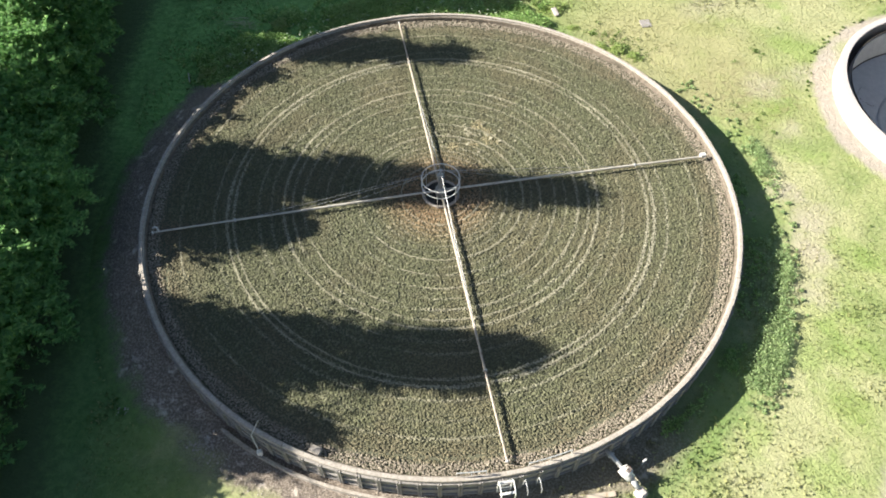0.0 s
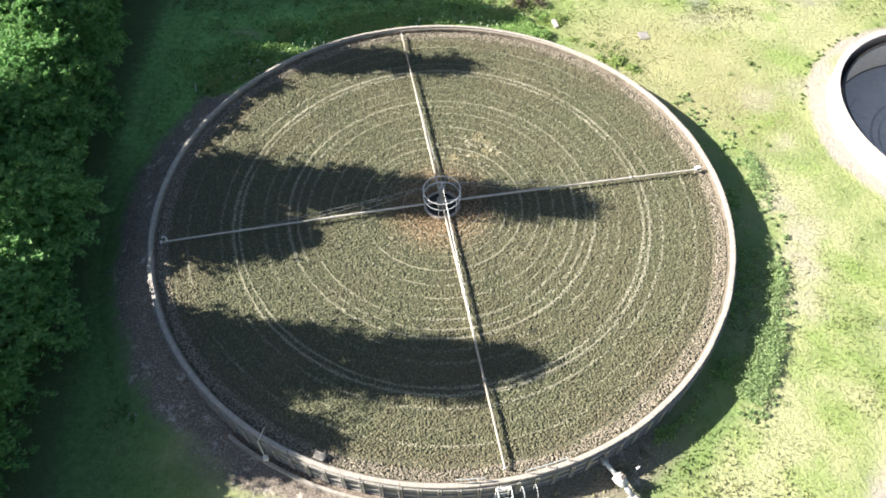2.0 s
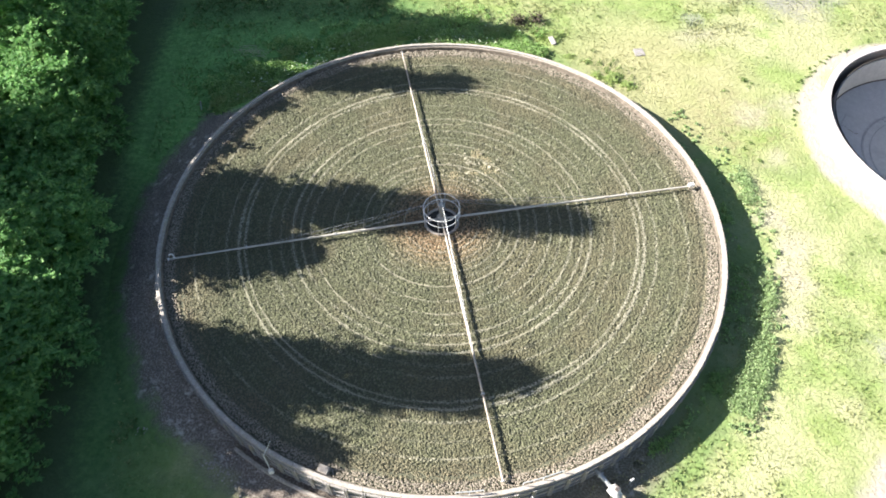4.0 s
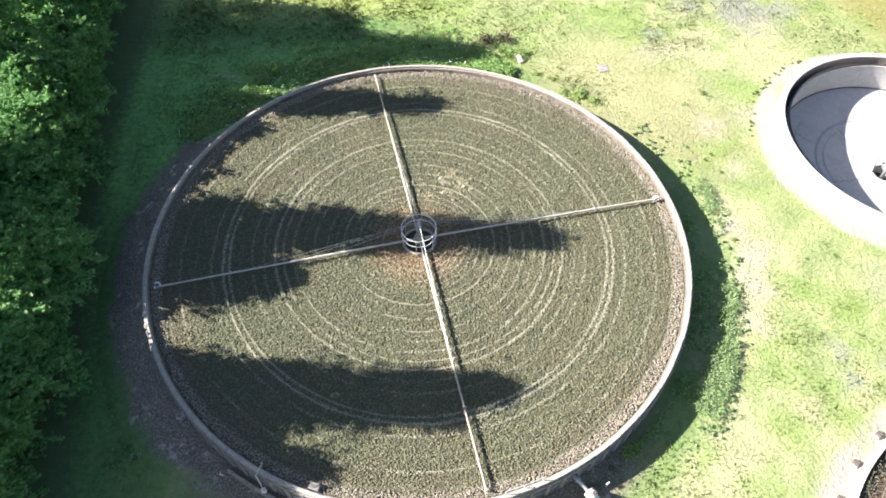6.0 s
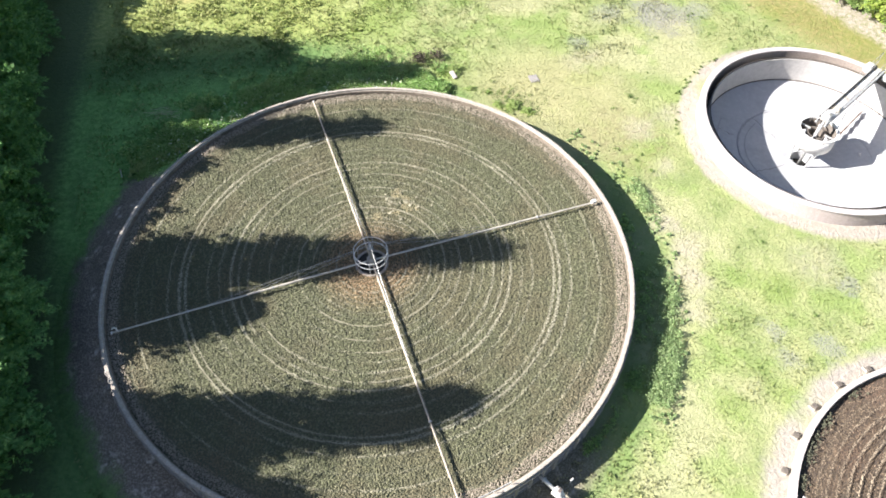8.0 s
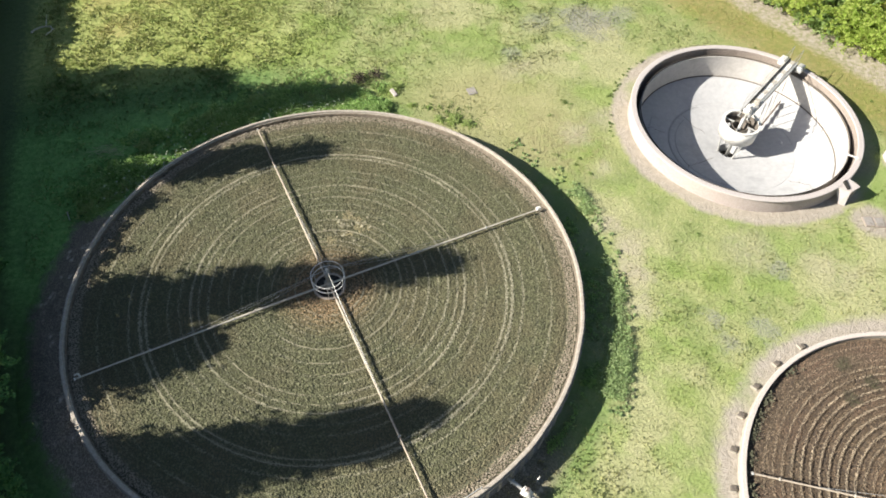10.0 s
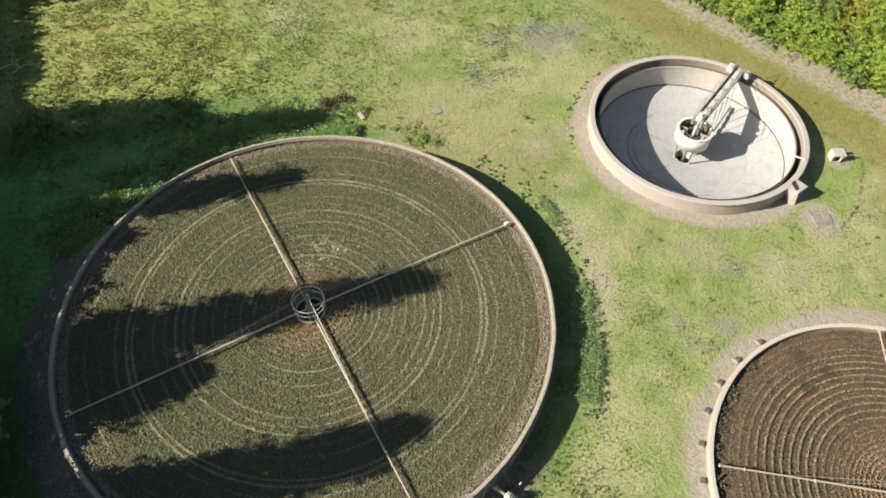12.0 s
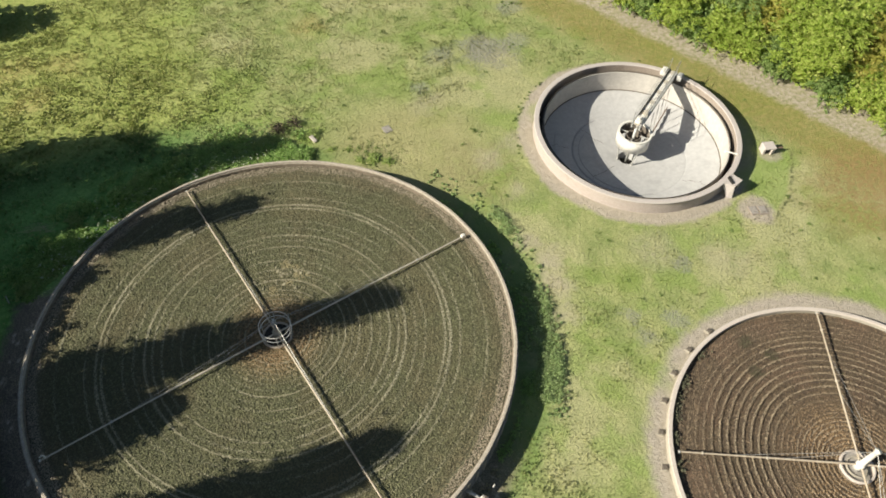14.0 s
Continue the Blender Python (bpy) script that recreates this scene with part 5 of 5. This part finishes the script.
# ---- weeds and grass ----
def bushes():
    rng = np.random.default_rng(5)
    kinds = []
    for k, (r, h, m) in enumerate(((0.5, 0.40, WEED), (0.65, 0.45, WEED), (0.4, 0.32, WEED), (0.55, 0.42, WEED))):
        b = thing("bush", (0, 0, 0), "low leafy green bush of weeds beside the filter wall", "bush", "weeds round the big filter")
        n = int(1700 * r)
        a = rng.uniform(0, 6.283, n)
        q = np.minimum(np.abs(rng.normal(0, 0.55, n)), 1.3) * r * (0.8 + 0.3 * np.sin(a * 2 + k) + 0.2 * np.sin(a * 5))
        lump = 0.55 + 0.45 * np.sin(a * 3 + k) * np.cos(q * 5)
        z = rng.uniform(0.05, 1, n) * h * np.clip(1 - (q / r) ** 2 * 0.6, 0.15, 1) * (0.7 + 0.3 * lump)
        v, f = leaf_cloud(np.stack([np.cos(a) * q, np.sin(a) * q, z], 1), 0.105, rng)
        ob = from_arrays("foliage", v, f, m)
        ob.parent = b
        bm = bmesh.new()
        for i in range(6):
            e = rng.uniform(0, 6.283)
            tube(bm, (0.05 * math.cos(e), 0.05 * math.sin(e), -0.03), (r * 0.5 * math.cos(e), r * 0.5 * math.sin(e), h * 0.7), 0.015, 0.006, 4)
        part("stem", bm, BARK, b)
        kinds.append(b)
    pts = []
    for k in range(46):                      # along the north wall, in the lee of the hedge trees
        a, r = radians(rng.uniform(62, 139)), rng.uniform(11.5, 14.3)
        pts.append((r * math.cos(a), r * math.sin(a), rng.uniform(0.45, 1.15)))
    pts += [(-9.6, 8.3, 2.0), (-8.9, 8.9, 1.6), (-10.3, 7.8, 1.6), (3.6, 13.4, 0.8), (5.0, 11.6, 1.1), (7.6, 9.9, 1.0),
            (8.3, 9.7, 0.9), (3.9, 12.4, 1.0), (6.4, 11.4, 0.7), (7.3, 11.0, 0.6), (9.0, 9.2, 0.7)]
    for k, (x, y, s) in enumerate(pts):
        m = pose(x, y, 0, 0, 0, rng.uniform(0, 360)) @ Matrix.Diagonal((s * 1.1, s * 1.1, s * 0.85, 1))
        if k < 4:
            kinds[k].matrix_basis = m
        else:
            copy_thing(kinds[k % 4], m)


bushes()


def tufts(name, xy, height, rng, m, blades=4, width=0.3):
    n = len(xy)
    a = rng.uniform(0, 6.283, (n, blades))
    lean = rng.uniform(0.25, 1.0, (n, blades)) * height[:, None]
    up = height[:, None] * rng.uniform(0.55, 1.0, (n, blades))
    tip = np.stack([xy[:, :1] + np.cos(a) * lean, xy[:, 1:2] + np.sin(a) * lean, up], 2)
    w = np.stack([-np.sin(a), np.cos(a), np.zeros_like(a)], 2) * (height[:, None, None] * width)
    base = np.concatenate([xy, np.full((n, 1), -0.01)], 1)[:, None]
    v = np.concatenate([base, np.stack([tip - w, tip + w], 2).reshape(n, -1, 3)], 1)
    per = 1 + 2 * blades
    k = np.arange(blades)
    tri = np.stack([np.zeros(blades, int), 1 + 2 * k, 2 + 2 * k], 1)
    f = (tri[None] + (np.arange(n) * per)[:, None, None]).reshape(-1, 3)
    return from_arrays(name, v.reshape(-1, 3), f, m)


def clumps(name, x, y, size, tall, per, leaf, rng, m):
    """Leafy low clumps: domes of leaves at the given places."""
    n = len(x)
    d = rng.normal(0, 1, (n, per, 3))
    d[:, :, 2] = np.abs(d[:, :, 2])
    d /= np.linalg.norm(d, axis=2)[:, :, None]
    d *= rng.uniform(0.55, 1.1, (n, per))[:, :, None] * size[:, None, None]
    d[:, :, 2] *= tall
    at = (d + np.stack([x, y, np.full(n, 0.03)], 1)[:, None]).reshape(-1, 3)
    v, f = leaf_cloud(at, leaf, rng, 0.5, 0.7)
    return from_arrays(name, v, f, m)


def value_noise(x, y, scale, seed):
    """Smooth lattice noise, 0 to 1, for uneven growth."""
    lattice = np.random.default_rng(seed).uniform(0, 1, (128, 128))
    u, v = x * scale + 40.0, y * scale + 40.0
    i, j = np.floor(u).astype(int), np.floor(v).astype(int)
    fu, fv = u - i, v - j
    fu, fv = fu * fu * (3 - 2 * fu), fv * fv * (3 - 2 * fv)
    g = lambda a, b: lattice[a % 128, b % 128]
    return (g(i, j) * (1 - fu) + g(i + 1, j) * fu) * (1 - fv) + (g(i, j + 1) * (1 - fu) + g(i + 1, j + 1) * fu) * fv


def grass():
    rng = np.random.default_rng(12)
    step = 0.135
    gx, gy = np.meshgrid(np.arange(-14, 36, step), np.arange(-13, 33, step))
    xy = np.stack([gx.ravel(), gy.ravel()], 1) + rng.uniform(-0.5, 0.5, (gx.size, 2)) * step
    n = len(xy)
    x, y = xy[:, 0], xy[:, 1]
    r0 = np.hypot(x, y)
    rt, rl = np.hypot(x - TANK[0], y - TANK[1]), np.hypot(x - LOW[0], y - LOW[1])
    k = 0.915 * x + 0.404 * y
    lump = 0.5 * value_noise(x, y, 1.3, 1) + 0.5 * value_noise(x, y, 3.7, 7)
    dense = np.clip(0.45 + 1.3 * (lump - 0.25), 0.3, 1)
    dense *= np.where(rt < 7.0, 0.04, 1) * np.where(rl < 9.0, 0.04, 1) * np.where((r0 < 13.0) & (x < 2) & (y < 7), 0.05, 1)
    dense *= np.where(k > 32.4, 0.15, 1) * np.where(k > 28.6, 0.4, 1)
    keep = (r0 > 11.3) & (rt > 6.2) & (rl > 8.3) & (k < 35) & (x + 0.15 * np.minimum(y, 6) > -12.4) & (rng.uniform(0, 1, n) < dense)
    xy, lump, k = xy[keep], lump[keep], k[keep]
    wild = np.clip((6 - xy[:, 0]) / 9, 0, 1) * np.clip((xy[:, 1] - 14) / 3, 0, 1)
    rough = np.clip(value_noise(xy[:, 0], xy[:, 1], 0.28, 3) * 1.5 - 0.1, 0.3, 1) * np.where(k > 28.6, 0.5, 1)
    lawn = np.where((xy[:, 0] > 11) & (xy[:, 1] < 13), 0.72, 0.92)
    h = lawn * (0.028 + 0.048 * rough * np.clip(lump * 1.9 - 0.3, 0.1, 1.2) + 0.05 * wild * np.clip(lump * 2 - 0.5, 0, 1)) * rng.uniform(0.55, 1.5, len(xy))
    tagged(tufts("grass", xy, h, rng, BLADE, 5, 0.36), "short rough yellow-green grass tufts", "grass", kind="stuff")
    # lumpy tussocks on the unmown grass to the north
    n = 34000
    xy = np.stack([rng.uniform(-14, 24, n), rng.uniform(13.5, 33, n)], 1)
    wild = np.clip((8.0 - xy[:, 0]) / 10.0, 0, 1)
    bunch = 0.5 * value_noise(xy[:, 0], xy[:, 1], 3.1, 8) + 0.5 * value_noise(xy[:, 0], xy[:, 1], 0.4, 18)
    keep = rng.uniform(0, 1, n) < (0.08 + 0.92 * wild) * np.clip(bunch * 2.6 - 1.05, 0.02, 1)
    xy, wild = xy[keep], wild[keep]
    h = rng.uniform(0.04, 0.09, len(xy)) * (1 + 0.3 * wild)
    tagged(tufts("tussock", xy, h, rng, BLADE, 6, 0.26), "coarse lumpy tussocks of unmown grass", "grass", kind="stuff")
    # broad-leaved weeds dotted over the grass
    spots = 400
    px, py = rng.uniform(-11, 32, spots), rng.uniform(-12, 31, spots)
    near = value_noise(px, py, 0.35, 21)
    far = (np.hypot(px, py) > 13.2) & (np.hypot(px - TANK[0], py - TANK[1]) > 7.2) & (np.hypot(px - LOW[0], py - LOW[1]) > 9.2)
    keep = far & (0.915 * px + 0.404 * py < 32) & (rng.uniform(0, 1, spots) < np.clip(near * 2 - 0.4, 0.08, 1))
    px, py, size = px[keep], py[keep], rng.uniform(0.05, 0.2, keep.sum())
    for x, y, wide, many in ((9.6, 23.2, 0.8, 26), (15.2, 22.0, 0.35, 7), (14.7, 9.5, 0.22, 6), (8.0, 10.6, 0.55, 18), (8.9, 9.7, 0.5, 16), (13.2, 20.7, 0.3, 5), (22.8, 20.6, 0.4, 7), (4.6, 13.6, 0.8, 18)):
        px, py = np.append(px, rng.normal(x, wide, many)), np.append(py, rng.normal(y, wide * 0.7, many))
        size = np.append(size, rng.uniform(0.1, 0.26, many))
    a = np.radians(rng.uniform(112, 172, 34))
    r = rng.normal(7.08, 0.09, 34)
    px, py = np.append(px, TANK[0] + r * np.cos(a)), np.append(py, TANK[1] + r * np.sin(a))
    size = np.append(size, rng.uniform(0.02, 0.055, 34))
    keep = np.hypot(px, py) > 11.5
    tagged(clumps("weed", px[keep], py[keep], size[keep], 0.6, 16, 0.075, rng, WEED_DARK), "small dark broad-leaved weeds in the grass", "weeds", kind="stuff")
    # feathery weeds standing along the edge of the wall's shade
    n = 420
    deg = np.concatenate([np.clip(rng.normal(-29, 5, 180), -36.5, -18), rng.normal(-13, 3, 40), rng.normal(11, 2.6, 50), rng.uniform(-40, 34, 150)])
    a = np.radians(deg)
    r = np.where(np.arange(n) < 220, rng.uniform(12.2, 13.15, n), np.where(np.arange(n) < 270, rng.uniform(12.9, 13.6, n), rng.uniform(12.5, 13.6, n)))
    size = np.where(np.arange(n) < 270, rng.uniform(0.12, 0.28, n), rng.uniform(0.03, 0.09, n))
    tagged(clumps("shade_edge_weeds", r * np.cos(a), r * np.sin(a), size, 1.3, 60, 0.055, rng, FEATHER), "feathery grey-green weeds beside the filter's shade", "weeds", kind="stuff")
    # low growth inside the wall's shade
    n = 700
    a, r = np.radians(rng.uniform(-58, 42, n)), rng.uniform(11.3, 12.9, n)
    keep = (np.hypot(r * np.cos(a) - 1.5, r * np.sin(a) + 0.15) < 10.6) & (rng.uniform(0, 1, n) < np.clip(value_noise(r * np.cos(a), r * np.sin(a), 0.9, 4) * 2 - 0.4, 0.1, 1))
    a, r = a[keep], r[keep]
    tagged(clumps("wall_weeds", r * np.cos(a), r * np.sin(a), rng.uniform(0.1, 0.26, len(a)), 0.6, 22, 0.085, rng, SHADE_WEED), "rank green weeds at the foot of the wall", "weeds", kind="stuff")
    # leafy weeds in the shade between hedge and filter
    n = 2400
    a, r = np.radians(rng.uniform(66, 146, n)), 11.3 + np.abs(rng.normal(0, 1.35, n))
    x, y = r * np.cos(a), r * np.sin(a)
    lump = value_noise(x, y, 0.8, 14)
    keep = (x > -12.6) & (r < 15.5) & (rng.uniform(0, 1, n) < np.clip(lump * 2.6 - 0.5, 0.1, 1))
    x, y, lump = x[keep], y[keep], lump[keep]
    size = rng.uniform(0.15, 0.36, len(x)) * (0.6 + 0.8 * lump)
    tagged(clumps("shade_weeds", x, y, size, 1.15, 46, 0.10, rng, SHADE_WEED), "rank leafy green weeds growing in hedge shade", "weeds", kind="stuff")
    # pale flower heads over those weeds
    n = 260
    a, r = np.radians(rng.choice([84, 97, 112, 121, 133], n) + rng.normal(0, 4.5, n)), 11.6 + np.abs(rng.normal(0, 0.9, n))
    v, f = leaf_cloud(np.stack([r * np.cos(a), r * np.sin(a), rng.uniform(0.3, 0.55, n)], 1), 0.075, rng, 0.1, 0.15)
    tagged(from_arrays("flower_heads", v, f, FLOWER), "small pale flower heads above the shaded weeds", "flowers", kind="stuff")
    # pale gravel and flecks on the bare earth
    n = 2500
    a, r = np.radians(rng.uniform(150, 275, n)), rng.uniform(11.3, 12.3, n)
    xy = np.stack([r * np.cos(a), r * np.sin(a)], 1)
    keep = rng.uniform(0, 1, n) < value_noise(xy[:, 0], xy[:, 1], 0.7, 6) ** 1.5
    xy = xy[keep]
    # denser clusters of pale flecks
    for x, y, wide, many in ((-9.4, -7.2, 0.28, 90), (-7.3, -9.4, 0.2, 50), (-9.9, -8.3, 0.15, 25), (-10.1, -6.2, 0.2, 30), (-8.4, -8.6, 0.25, 30)):
        xy = np.concatenate([xy, np.stack([rng.normal(x, wide, many), rng.normal(y, wide * 0.6, many)], 1)])
    ob = stones("gravel", xy, np.full(len(xy), 0.01), rng.uniform(0.015, 0.045, len(xy)), rng, COPING, 0.5)
    tagged(ob, "scattered pale gravel and flecks on dark earth", "gravel", kind="stuff")


grass()
